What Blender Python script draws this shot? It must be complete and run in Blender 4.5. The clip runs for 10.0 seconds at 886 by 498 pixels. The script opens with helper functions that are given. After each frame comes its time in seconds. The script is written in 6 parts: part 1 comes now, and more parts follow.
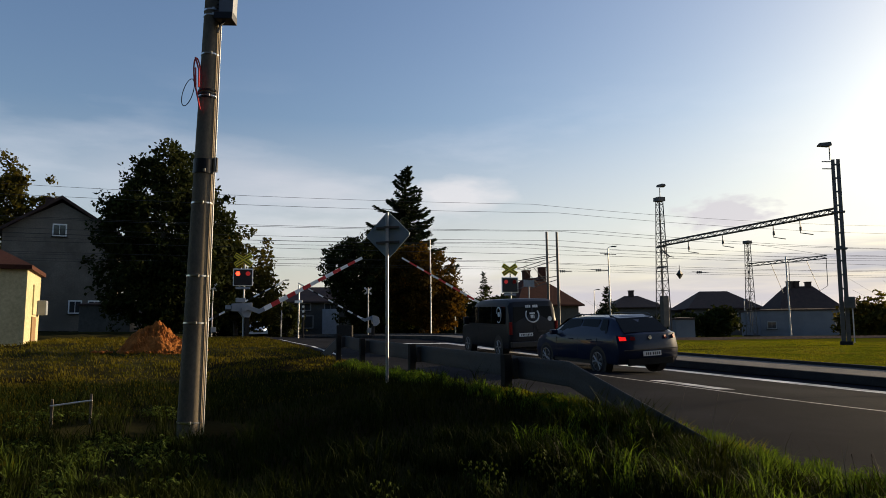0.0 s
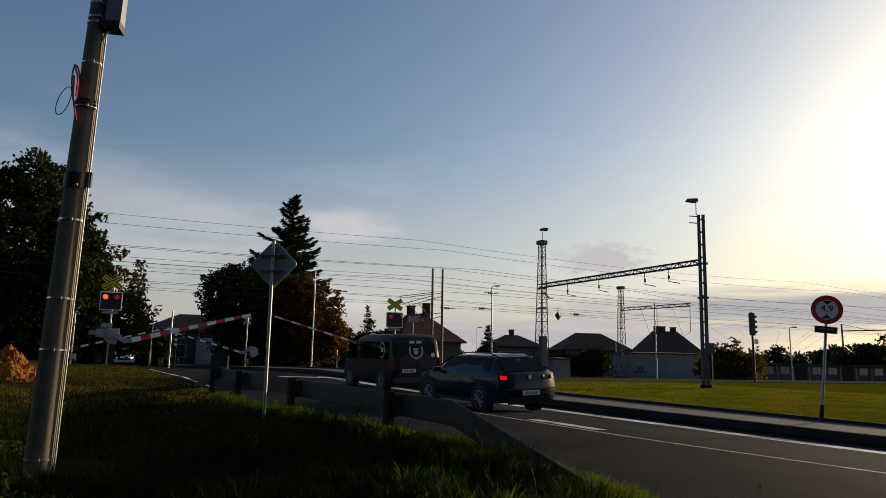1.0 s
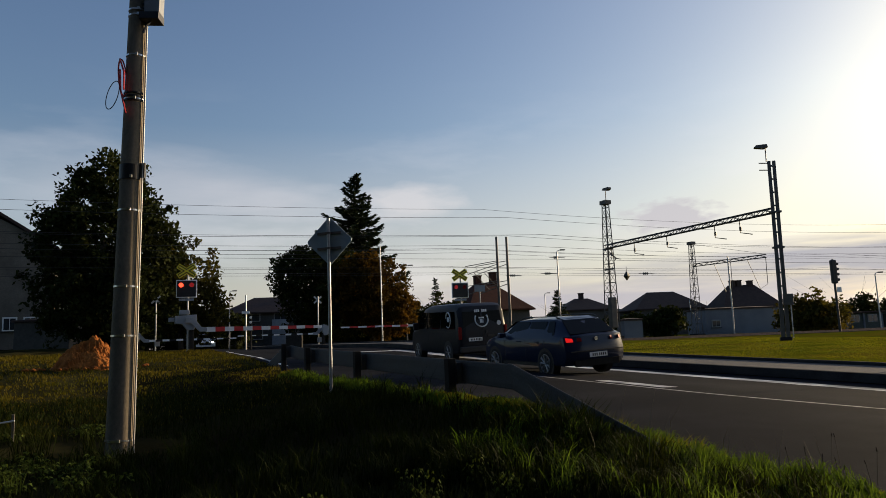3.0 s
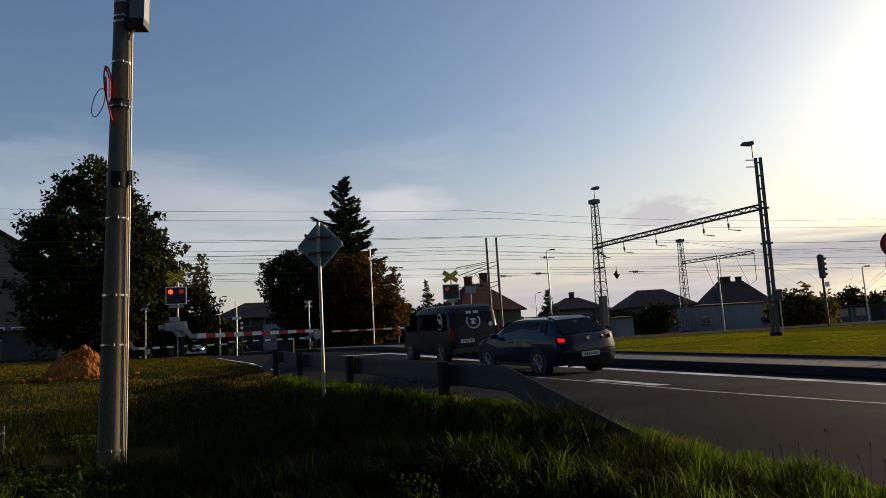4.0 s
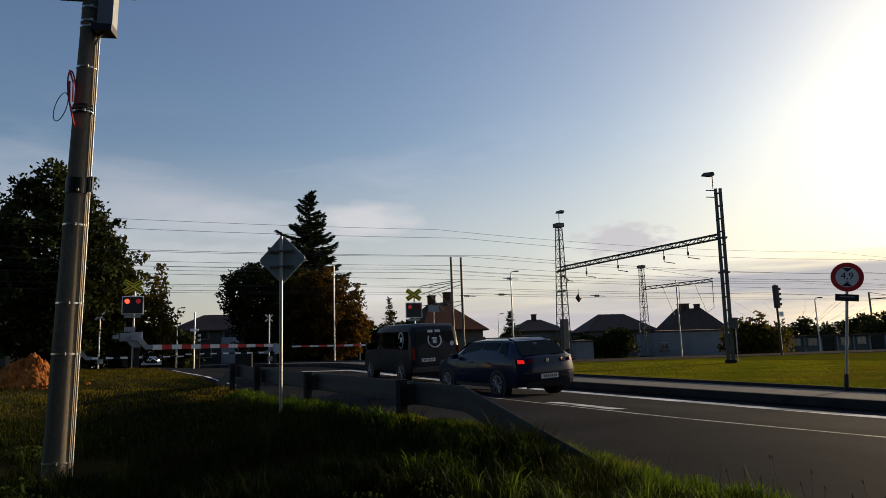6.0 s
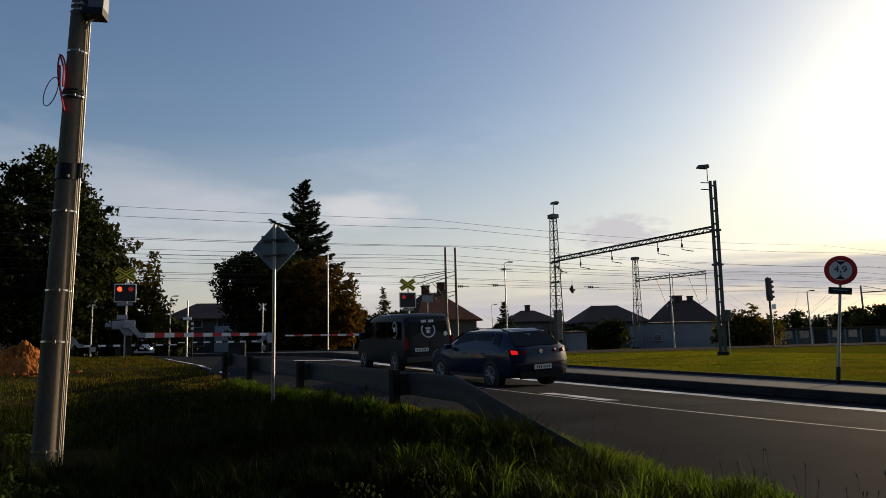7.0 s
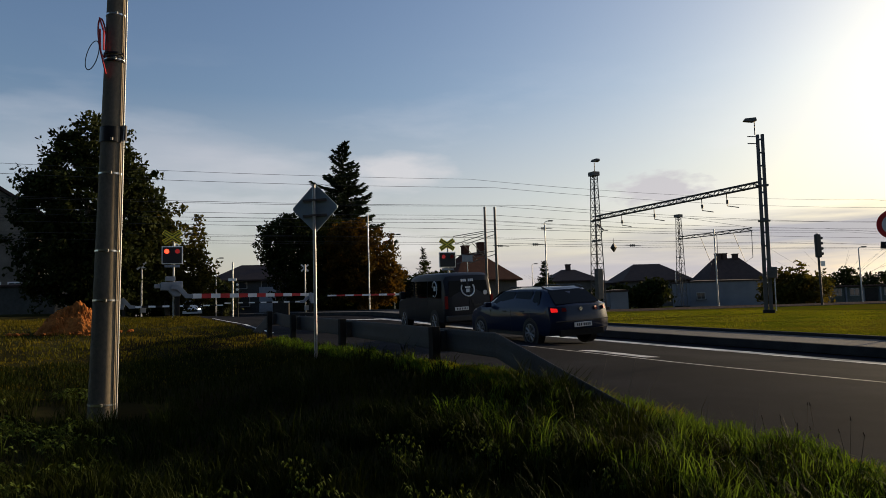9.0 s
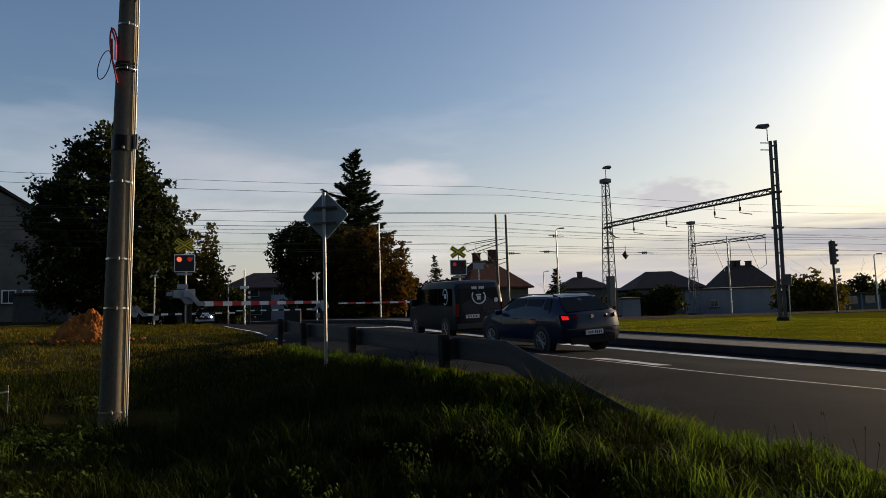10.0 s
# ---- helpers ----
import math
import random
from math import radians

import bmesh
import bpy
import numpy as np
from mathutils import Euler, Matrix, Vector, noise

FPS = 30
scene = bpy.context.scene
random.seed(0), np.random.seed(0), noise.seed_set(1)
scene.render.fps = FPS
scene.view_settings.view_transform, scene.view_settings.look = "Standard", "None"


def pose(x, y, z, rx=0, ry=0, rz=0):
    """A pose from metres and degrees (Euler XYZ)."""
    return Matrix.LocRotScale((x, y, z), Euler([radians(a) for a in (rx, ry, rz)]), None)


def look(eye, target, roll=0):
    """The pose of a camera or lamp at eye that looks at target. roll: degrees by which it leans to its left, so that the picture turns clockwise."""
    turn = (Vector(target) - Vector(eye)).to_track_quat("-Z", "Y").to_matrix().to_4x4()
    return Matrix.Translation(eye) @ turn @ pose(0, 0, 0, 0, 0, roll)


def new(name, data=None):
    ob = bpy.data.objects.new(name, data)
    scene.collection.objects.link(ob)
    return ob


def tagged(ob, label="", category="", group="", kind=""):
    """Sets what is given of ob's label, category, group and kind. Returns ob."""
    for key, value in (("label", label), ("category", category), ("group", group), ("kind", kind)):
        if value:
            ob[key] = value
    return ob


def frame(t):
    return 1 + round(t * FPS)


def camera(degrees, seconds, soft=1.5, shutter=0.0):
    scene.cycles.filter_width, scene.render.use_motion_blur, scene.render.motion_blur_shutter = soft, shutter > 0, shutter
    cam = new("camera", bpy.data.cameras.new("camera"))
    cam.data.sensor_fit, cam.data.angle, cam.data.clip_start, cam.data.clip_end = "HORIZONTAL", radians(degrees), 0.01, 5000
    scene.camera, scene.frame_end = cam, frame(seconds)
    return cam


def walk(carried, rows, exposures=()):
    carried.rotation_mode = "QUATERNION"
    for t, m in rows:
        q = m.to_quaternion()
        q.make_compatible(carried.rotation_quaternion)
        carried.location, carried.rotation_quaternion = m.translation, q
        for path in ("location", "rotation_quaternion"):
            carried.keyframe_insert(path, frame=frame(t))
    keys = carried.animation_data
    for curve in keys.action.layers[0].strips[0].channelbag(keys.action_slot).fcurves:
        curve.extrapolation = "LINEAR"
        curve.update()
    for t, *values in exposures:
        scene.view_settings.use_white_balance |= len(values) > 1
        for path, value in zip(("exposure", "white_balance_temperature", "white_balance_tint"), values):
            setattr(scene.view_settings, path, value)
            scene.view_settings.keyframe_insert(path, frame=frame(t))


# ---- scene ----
cam = camera(64.47, 10.0, soft=0.75)
# seconds, x, y, z, yaw, pitch, roll
ROWS = [
    (0.0, -0.000, -0.000, 1.500, 0.00, 7.18, 0.63),
    (0.5, -0.050, 0.053, 1.513, -3.71, 9.01, -1.56),
    (1.0, -0.042, 0.074, 1.521, -9.56, 9.98, -0.85),
    (1.5, 0.063, 0.079, 1.486, -7.42, 7.92, -1.19),
    (2.0, 0.149, 0.122, 1.472, -5.29, 7.93, 0.56),
    (2.5, 0.171, 0.147, 1.471, -3.96, 7.65, 1.74),
    (4.0, 0.153, 0.170, 1.489, -4.39, 7.74, 3.40),
    (4.5, 0.158, 0.146, 1.499, -4.92, 8.85, 3.68),
    (5.0, 0.181, 0.188, 1.489, -6.61, 8.60, 1.85),
    (5.5, 0.178, 0.103, 1.487, -7.14, 9.24, 1.86),
    (7.0, 0.186, 0.178, 1.493, -8.03, 8.29, 1.46),
    (7.5, 0.220, 0.190, 1.484, -6.45, 7.56, 0.87),
    (8.0, 0.229, 0.209, 1.468, -5.30, 6.30, 2.09),
    (8.5, 0.232, 0.219, 1.458, -6.84, 6.20, 1.70),
    (9.0, 0.210, 0.191, 1.453, -4.74, 5.15, 1.70),
    (9.5, 0.230, 0.205, 1.447, -4.90, 5.79, 1.43),
    (10.0, 0.239, 0.211, 1.451, -3.80, 5.80, 1.71),
]
walk(cam, [(t, pose(x, y, z, 90 + pitch, roll, yaw)) for t, x, y, z, yaw, pitch, roll in ROWS], exposures=((0.0, 0.5), (0.5, 0.4), (1.0, 0.1), (1.5, 0.15), (2.5, 0.28), (5.5, 0.25), (7.5, 0.25), (10.0, 0.27)))

# ---- light ----
SUN_AZ, SUN_EL = 61.0, 11.5  # degrees right of +y, above the horizon
world = bpy.data.worlds.new("world")
scene.world = world
world.use_nodes = True
wn, wl = world.node_tree.nodes, world.node_tree.links
wn.clear()
sky = wn.new("ShaderNodeTexSky")
sky.sky_type = "NISHITA"
sky.sun_disc = False
sky.sun_elevation = radians(SUN_EL)
sky.sun_rotation = radians(SUN_AZ)
sky.air_density, sky.dust_density, sky.ozone_density = 1.1, 2.0, 1.8
bg = wn.new("ShaderNodeBackground")
bg.inputs["Strength"].default_value = 0.125
out = wn.new("ShaderNodeOutputWorld")
# thin cloud streaks low in the sky
tc = wn.new("ShaderNodeTexCoord")
mp = wn.new("ShaderNodeMapping")
mp.inputs["Scale"].default_value = (2.2, 2.2, 9.0)
cl = wn.new("ShaderNodeTexNoise")
cl.inputs["Scale"].default_value = 1.6
cl.inputs["Detail"].default_value = 7.0
cl.inputs["Roughness"].default_value = 0.55
ramp = wn.new("ShaderNodeValToRGB")
ramp.color_ramp.elements[0].position, ramp.color_ramp.elements[1].position = 0.5, 0.78
sep = wn.new("ShaderNodeSeparateXYZ")
fade = wn.new("ShaderNodeMapRange")
fade.inputs["From Min"].default_value, fade.inputs["From Max"].default_value = 0.36, 0.06
mul = wn.new("ShaderNodeMath")
mul.operation = "MULTIPLY"
mul2 = wn.new("ShaderNodeMath")
mul2.operation = "MULTIPLY"
mul2.inputs[1].default_value = 0.6
mix = wn.new("ShaderNodeMixRGB")
mix.inputs["Color2"].default_value = (6.2, 6.0, 6.3, 1)
wl.new(tc.outputs["Generated"], mp.inputs["Vector"])
wl.new(mp.outputs["Vector"], cl.inputs["Vector"])
wl.new(cl.outputs["Fac"], ramp.inputs["Fac"])
wl.new(tc.outputs["Generated"], sep.inputs["Vector"])
wl.new(sep.outputs["Z"], fade.inputs["Value"])
wl.new(ramp.outputs["Color"], mul.inputs[0])
wl.new(fade.outputs["Result"], mul.inputs[1])
wl.new(mul.outputs["Value"], mul2.inputs[0])
wl.new(mul2.outputs["Value"], mix.inputs["Fac"])
# pale haze along the horizon
haze = wn.new("ShaderNodeMapRange")
haze.inputs["From Min"].default_value, haze.inputs["From Max"].default_value = 0.3, 0.0
haze.inputs["To Max"].default_value = 0.78
hmix = wn.new("ShaderNodeMixRGB")
hmix.inputs["Color2"].default_value = (4.85, 4.3, 4.3, 1)
wl.new(sep.outputs["Z"], haze.inputs["Value"])
# the haze thins out away from the sun
away = wn.new("ShaderNodeVectorMath")
away.operation = "DOT_PRODUCT"
away.inputs[1].default_value = (math.sin(radians(SUN_AZ)), math.cos(radians(SUN_AZ)), 0)
wl.new(tc.outputs["Generated"], away.inputs[0])
thin = wn.new("ShaderNodeMapRange")
thin.inputs["From Min"].default_value, thin.inputs["From Max"].default_value = -0.3, 0.45
hm = wn.new("ShaderNodeMath")
hm.operation = "MULTIPLY"
wl.new(away.outputs["Value"], thin.inputs["Value"])
wl.new(thin.outputs["Result"], hm.inputs[0])
wl.new(haze.outputs["Result"], hm.inputs[1])
wl.new(hm.outputs["Value"], hmix.inputs["Fac"])
deep = wn.new("ShaderNodeHueSaturation")
deep.inputs["Saturation"].default_value = 1.14
deep.inputs["Hue"].default_value = 0.514
wl.new(sky.outputs["Color"], deep.inputs["Color"])
wl.new(deep.outputs["Color"], hmix.inputs["Color1"])
wl.new(hmix.outputs["Color"], mix.inputs["Color1"])
# grey cloud banks low over the railway, and one small cumulus
def cloud_mask(centre, tight, edge0, edge1, nscale):
    dot = wn.new("ShaderNodeVectorMath")
    dot.operation = "DISTANCE"
    sq = wn.new("ShaderNodeMapping")
    sq.inputs["Scale"].default_value = tight
    wl.new(tc.outputs["Generated"], sq.inputs["Vector"])
    wl.new(sq.outputs["Vector"], dot.inputs[0])
    dot.inputs[1].default_value = [c * k for c, k in zip(centre, tight)]
    nz = wn.new("ShaderNodeTexNoise")
    nz.inputs["Scale"].default_value = nscale
    nz.inputs["Detail"].default_value = 6.0
    wl.new(sq.outputs["Vector"], nz.inputs["Vector"])
    ad = wn.new("ShaderNodeMath")
    ad.operation = "MULTIPLY_ADD"
    ad.inputs[1].default_value = 0.9
    wl.new(nz.outputs["Fac"], ad.inputs[0])
    wl.new(dot.outputs["Value"], ad.inputs[2])
    rg = wn.new("ShaderNodeMapRange")
    rg.inputs["From Min"].default_value, rg.inputs["From Max"].default_value = edge1, edge0
    wl.new(ad.outputs["Value"], rg.inputs["Value"])
    return rg.outputs["Result"]


last = mix.outputs["Color"]
for centre, tight, e0, e1, nscale, colour, amount in (
        ((0.372, 0.914, 0.158), (9.0, 9.0, 24.0), 0.75, 1.05, 4.5, (3.9, 3.7, 3.95, 1), 0.8),
        ((0.62, 0.78, 0.085), (2.2, 2.2, 22.0), 0.75, 1.3, 3.6, (2.9, 2.9, 3.3, 1), 0.9),
        ((0.3, 0.95, 0.05), (1.6, 1.6, 22.0), 0.6, 1.2, 3.4, (3.3, 3.2, 3.6, 1), 0.8),
        ((0.02, 0.98, 0.2), (8.0, 8.0, 26.0), 0.7, 1.2, 2.2, (5.4, 5.1, 5.1, 1), 0.55),
        ((-0.17, 0.96, 0.205), (6.0, 6.0, 26.0), 0.7, 1.3, 2.0, (4.5, 4.4, 4.6, 1), 0.32),
        ((-0.31, 0.93, 0.215), (5.0, 5.0, 17.0), 0.7, 1.4, 1.8, (4.2, 4.1, 4.4, 1), 0.32),
        ((-0.5, 0.83, 0.2), (2.5, 2.5, 14.0), 0.6, 1.5, 1.2, (4.0, 4.3, 4.9, 1), 0.3)):
    am = wn.new("ShaderNodeMath")
    am.operation = "MULTIPLY"
    am.inputs[1].default_value = amount
    wl.new(cloud_mask(centre, tight, e0, e1, nscale), am.inputs[0])
    cm = wn.new("ShaderNodeMixRGB")
    cm.inputs["Color2"].default_value = colour
    wl.new(am.outputs["Value"], cm.inputs["Fac"])
    wl.new(last, cm.inputs["Color1"])
    last = cm.outputs["Color"]
wl.new(last, bg.inputs["Color"])
wl.new(bg.outputs["Background"], out.inputs["Surface"])

sun = new("sun", bpy.data.lights.new("sun", "SUN"))
sun.data.energy, sun.data.angle, sun.data.color = 5.0, radians(2.5), (1.0, 0.76, 0.48)
sa, se = radians(SUN_AZ), radians(SUN_EL)
sun_dir = Vector((math.sin(sa) * math.cos(se), math.cos(sa) * math.cos(se), math.sin(se)))
sun.matrix_world = look(sun_dir * 80, (0, 0, 0))


# ---- materials ----
def mat(name, color, rough=0.7, metal=0.0, color2=None, scale=8.0, bump=0.0, bscale=None, spec=0.5, emit=0.0, fine=None, trans=0.0, detail=6.0, stretch=(1, 1, 1), rnd=0.0, big=None):
    m = bpy.data.materials.new(name)
    m.use_nodes = True
    n, l = m.node_tree.nodes, m.node_tree.links
    b = n["Principled BSDF"]
    b.inputs["Base Color"].default_value = (*color, 1)
    b.inputs["Roughness"].default_value = rough
    b.inputs["Metallic"].default_value = metal
    b.inputs["Specular IOR Level"].default_value = spec
    if trans:
        b.inputs["Transmission Weight"].default_value = trans
    if emit:
        b.inputs["Emission Color"].default_value = (*color, 1)
        b.inputs["Emission Strength"].default_value = emit
    if color2 is None and not bump:
        return m
    t = n.new("ShaderNodeTexCoord")
    g = n.new("ShaderNodeMapping")
    g.inputs["Scale"].default_value = stretch
    l.new(t.outputs["Object"], g.inputs["Vector"])

    def noise_tex(s, d=detail):
        k = n.new("ShaderNodeTexNoise")
        k.inputs["Scale"].default_value = s
        k.inputs["Detail"].default_value = d
        k.inputs["Roughness"].default_value = 0.62
        l.new(g.outputs["Vector"], k.inputs["Vector"])
        return k

    if color2 is not None:
        k = noise_tex(scale)
        r = n.new("ShaderNodeValToRGB")
        r.color_ramp.elements[0].position, r.color_ramp.elements[1].position = 0.32, 0.68
        r.color_ramp.elements[0].color, r.color_ramp.elements[1].color = (*color, 1), (*color2, 1)
        l.new(k.outputs["Fac"], r.inputs["Fac"])
        last = r.outputs["Color"]
        if fine:
            k2 = noise_tex(fine, 3.0)
            mr = n.new("ShaderNodeMapRange")
            mr.inputs["To Min"].default_value, mr.inputs["To Max"].default_value = 0.55, 1.4
            mm = n.new("ShaderNodeMixRGB")
            mm.blend_type = "MULTIPLY"
            mm.inputs["Fac"].default_value = 1.0
            l.new(k2.outputs["Fac"], mr.inputs["Value"])
            l.new(last, mm.inputs["Color1"])
            l.new(mr.outputs["Result"], mm.inputs["Color2"])
            last = mm.outputs["Color"]
        if big:
            k3 = noise_tex(big[0], 4.0)
            r3 = n.new("ShaderNodeValToRGB")
            r3.color_ramp.elements[0].position, r3.color_ramp.elements[1].position = 0.45, 0.62
            m3 = n.new("ShaderNodeMixRGB")
            m3.inputs["Color2"].default_value = (*big[1], 1)
            l.new(k3.outputs["Fac"], r3.inputs["Fac"])
            l.new(r3.outputs["Color"], m3.inputs["Fac"])
            l.new(last, m3.inputs["Color1"])
            last = m3.outputs["Color"]
        if rnd:
            oi = n.new("ShaderNodeNewGeometry")
            mr = n.new("ShaderNodeMapRange")
            mr.inputs["To Min"].default_value, mr.inputs["To Max"].default_value = 1 - rnd, 1 + rnd
            mm = n.new("ShaderNodeMixRGB")
            mm.blend_type = "MULTIPLY"
            mm.inputs["Fac"].default_value = 1.0
            l.new(oi.outputs["Random Per Island"], mr.inputs["Value"])
            l.new(last, mm.inputs["Color1"])
            l.new(mr.outputs["Result"], mm.inputs["Color2"])
            last = mm.outputs["Color"]
        l.new(last, b.inputs["Base Color"])
        mr = n.new("ShaderNodeMapRange")
        mr.inputs["To Min"].default_value, mr.inputs["To Max"].default_value = max(rough - 0.12, 0.02), min(rough + 0.12, 1)
        l.new(k.outputs["Fac"], mr.inputs["Value"])
        l.new(mr.outputs["Result"], b.inputs["Roughness"])
    if bump:
        k = noise_tex(bscale or scale * 4)
        bp = n.new("ShaderNodeBump")
        bp.inputs["Strength"].default_value = min(bump, 1.0)
        bp.inputs["Distance"].default_value = 0.02
        l.new(k.outputs["Fac"], bp.inputs["Height"])
        l.new(bp.outputs["Normal"], b.inputs["Normal"])
    return m


def leaf_mat(name, c1, c2, through_light=0.35, rnd=0.4):
    m = mat(name, c1, 0.75, color2=c2, scale=0.6, spec=0.04, rnd=rnd)
    n, l = m.node_tree.nodes, m.node_tree.links
    b = n["Principled BSDF"]
    tr = n.new("ShaderNodeBsdfTranslucent")
    mx = n.new("ShaderNodeMixShader")
    mx.inputs["Fac"].default_value = through_light
    gain = n.new("ShaderNodeMixRGB")
    gain.blend_type = "MULTIPLY"
    gain.inputs["Fac"].default_value = 1.0
    gain.inputs["Color2"].default_value = (2.1, 1.9, 1.2, 1)
    l.new(b.inputs["Base Color"].links[0].from_socket, gain.inputs["Color1"])
    l.new(gain.outputs["Color"], tr.inputs["Color"])
    l.new(b.outputs["BSDF"], mx.inputs[1])
    l.new(tr.outputs["BSDF"], mx.inputs[2])
    l.new(mx.outputs["Shader"], n["Material Output"].inputs["Surface"])
    return m


# the soil colour is darkened to hold the verge's shade
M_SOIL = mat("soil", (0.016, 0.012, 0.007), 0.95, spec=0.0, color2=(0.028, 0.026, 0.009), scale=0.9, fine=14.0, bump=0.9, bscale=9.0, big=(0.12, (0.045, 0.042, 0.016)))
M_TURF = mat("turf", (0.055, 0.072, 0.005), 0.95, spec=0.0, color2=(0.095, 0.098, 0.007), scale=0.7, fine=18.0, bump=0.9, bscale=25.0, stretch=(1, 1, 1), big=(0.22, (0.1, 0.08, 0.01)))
M_ASPHALT = mat("asphalt", (0.0125, 0.0135, 0.0165), 0.95, color2=(0.025, 0.0265, 0.031), scale=0.55, fine=90.0, bump=0.15, bscale=140.0, spec=0.015, big=(0.3, (0.0125, 0.0135, 0.0165)))
M_PAVE = mat("pavement", (0.09, 0.088, 0.085), 0.9, spec=0.1, color2=(0.135, 0.13, 0.125), scale=0.8, fine=30.0, bump=0.4, bscale=60.0)
M_LINE_FAINT = mat("worn_road_paint", (0.2, 0.2, 0.2), 0.7, color2=(0.38, 0.38, 0.37), scale=4.0, fine=30.0, big=(2.0, (0.1, 0.1, 0.1)))
# kerb stone is darkened to put the shade of its road face into colour
M_KERB = mat("kerb_stone", (0.032, 0.031, 0.03), 0.9, spec=0.05, color2=(0.058, 0.056, 0.054), scale=2.0, fine=40.0, bump=0.4)
M_LINE = mat("road_paint", (0.5, 0.5, 0.5), 0.5, spec=0.3, color2=(0.8, 0.8, 0.8), scale=5.0, fine=30.0, big=(0.7, (0.04, 0.04, 0.042)))
M_CONC = mat("pole_concrete", (0.21, 0.175, 0.13), 0.9, spec=0.1, color2=(0.29, 0.245, 0.18), scale=1.5, fine=30.0, bump=0.1, bscale=45.0, stretch=(1, 1, 0.6))
# guard rail steel, darkened so its colour holds the shade on its back
M_RAILSTEEL = mat("shaded_galvanised_steel", (0.035, 0.041, 0.05), 0.6, 0.2, color2=(0.062, 0.07, 0.08), scale=1.2, fine=40.0, spec=0.25, bump=0.2, bscale=6.0)
M_STEEL = mat("galvanised_steel", (0.32, 0.33, 0.34), 0.5, 0.7, color2=(0.45, 0.46, 0.47), scale=6.0, fine=60.0)
M_DKSTEEL = mat("dark_steel", (0.06, 0.06, 0.06), 0.6, 0.3, color2=(0.11, 0.1, 0.09), scale=3.0)
M_BAND = mat("bright_band", (0.7, 0.71, 0.72), 0.3, 0.9)
M_BLACK = mat("black_plastic", (0.012, 0.012, 0.013), 0.5)
M_RUBBER = mat("rubber", (0.015, 0.015, 0.016), 0.85)
M_WHITE = mat("white_paint", (0.72, 0.72, 0.7), 0.45, color2=(0.8, 0.8, 0.78), scale=4.0)
M_RED = mat("red_paint", (0.5, 0.02, 0.02), 0.45, color2=(0.6, 0.035, 0.03), scale=5.0)
M_YELLOW = mat("yellow_reflective", (0.75, 0.6, 0.02), 0.4, color2=(0.85, 0.7, 0.05), scale=5.0)
M_GREY = mat("grey_box", (0.2, 0.225, 0.25), 0.5, color2=(0.26, 0.28, 0.31), scale=3.0)
# the reflected sky's blue is put into the bare metal colour
M_SIGNBACK = mat("sky_tinted_sign_back", (0.17, 0.25, 0.31), 0.5, 0.3, color2=(0.22, 0.31, 0.37), scale=3.0)
M_DIRT = mat("orange_earth", (0.2, 0.06, 0.012), 0.95, spec=0.1, color2=(0.42, 0.15, 0.035), scale=2.0, fine=12.0, bump=1.0, bscale=6.0)
M_WOODPOST = mat("weathered_wood", (0.12, 0.1, 0.08), 0.85, color2=(0.2, 0.17, 0.13), scale=4.0, stretch=(1, 1, 0.2))
M_BARK = mat("bark", (0.06, 0.045, 0.035), 0.9, color2=(0.1, 0.08, 0.06), scale=3.0, bump=0.8, bscale=12.0, stretch=(1, 1, 0.3))
# leaf colour is darkened to put in the shade of backlit crowns
M_LEAF = leaf_mat("leaf_shaded", (0.012, 0.019, 0.005), (0.025, 0.029, 0.007), 0.12)
M_LEAF_BROWN = leaf_mat("leaf_autumn", (0.028, 0.022, 0.005), (0.08, 0.042, 0.007), 0.3)
M_LEAF_MIX = leaf_mat("leaf_turning", (0.025, 0.03, 0.006), (0.07, 0.055, 0.011), 0.28)
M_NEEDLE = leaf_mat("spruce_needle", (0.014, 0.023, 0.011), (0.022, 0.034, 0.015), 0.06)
# verge blades have shade put into their colour, lawn blades sunlight
M_GRASS = leaf_mat("shaded_grass_blade", (0.007, 0.0145, 0.002), (0.018, 0.0235, 0.0032), 0.15)
M_LAWN = leaf_mat("sunlit_lawn_blade", (0.06, 0.078, 0.005), (0.1, 0.1, 0.008), 0.4, 0.15)
M_CARPAINT = mat("blue_car_paint", (0.008, 0.016, 0.042), 0.45, 0.0, spec=0.12)
M_CARPAINT.node_tree.nodes["Principled BSDF"].inputs["Coat Weight"].default_value = 0.5
M_CARPAINT.node_tree.nodes["Principled BSDF"].inputs["Coat Roughness"].default_value = 0.03
M_VANPAINT = mat("grey_van_paint", (0.013, 0.0145, 0.019), 0.4, 0.0, spec=0.25)
M_GLASS = mat("dark_glass", (0.0025, 0.0035, 0.0035), 0.05, spec=0.09)
M_TAIL = mat("tail_lamp", (0.2, 0.012, 0.01), 0.6, spec=0.1)
M_TAILON = mat("tail_lamp_lit", (0.75, 0.012, 0.01), 0.3, emit=0.75)
M_SIGNALON = mat("red_signal_lit", (1.0, 0.05, 0.02), 0.3, emit=3.0)
M_SIGNALDIM = mat("red_signal_fading", (0.5, 0.03, 0.03), 0.3, emit=0.25)
M_HEAD = mat("headlamp_lit", (1.0, 0.97, 0.9), 0.3, emit=4.0)
M_RENDER = mat("house_render", (0.13, 0.115, 0.095), 0.92, spec=0.1, color2=(0.19, 0.17, 0.145), scale=0.5, fine=9.0, bump=0.3, big=(0.35, (0.11, 0.1, 0.085)))
# far house walls and window frames: their shade is put into the colour
M_FARWALL = mat("shaded_grey_render", (0.06, 0.057, 0.052), 0.9, spec=0.2, color2=(0.09, 0.086, 0.08), scale=0.4, fine=5.0)
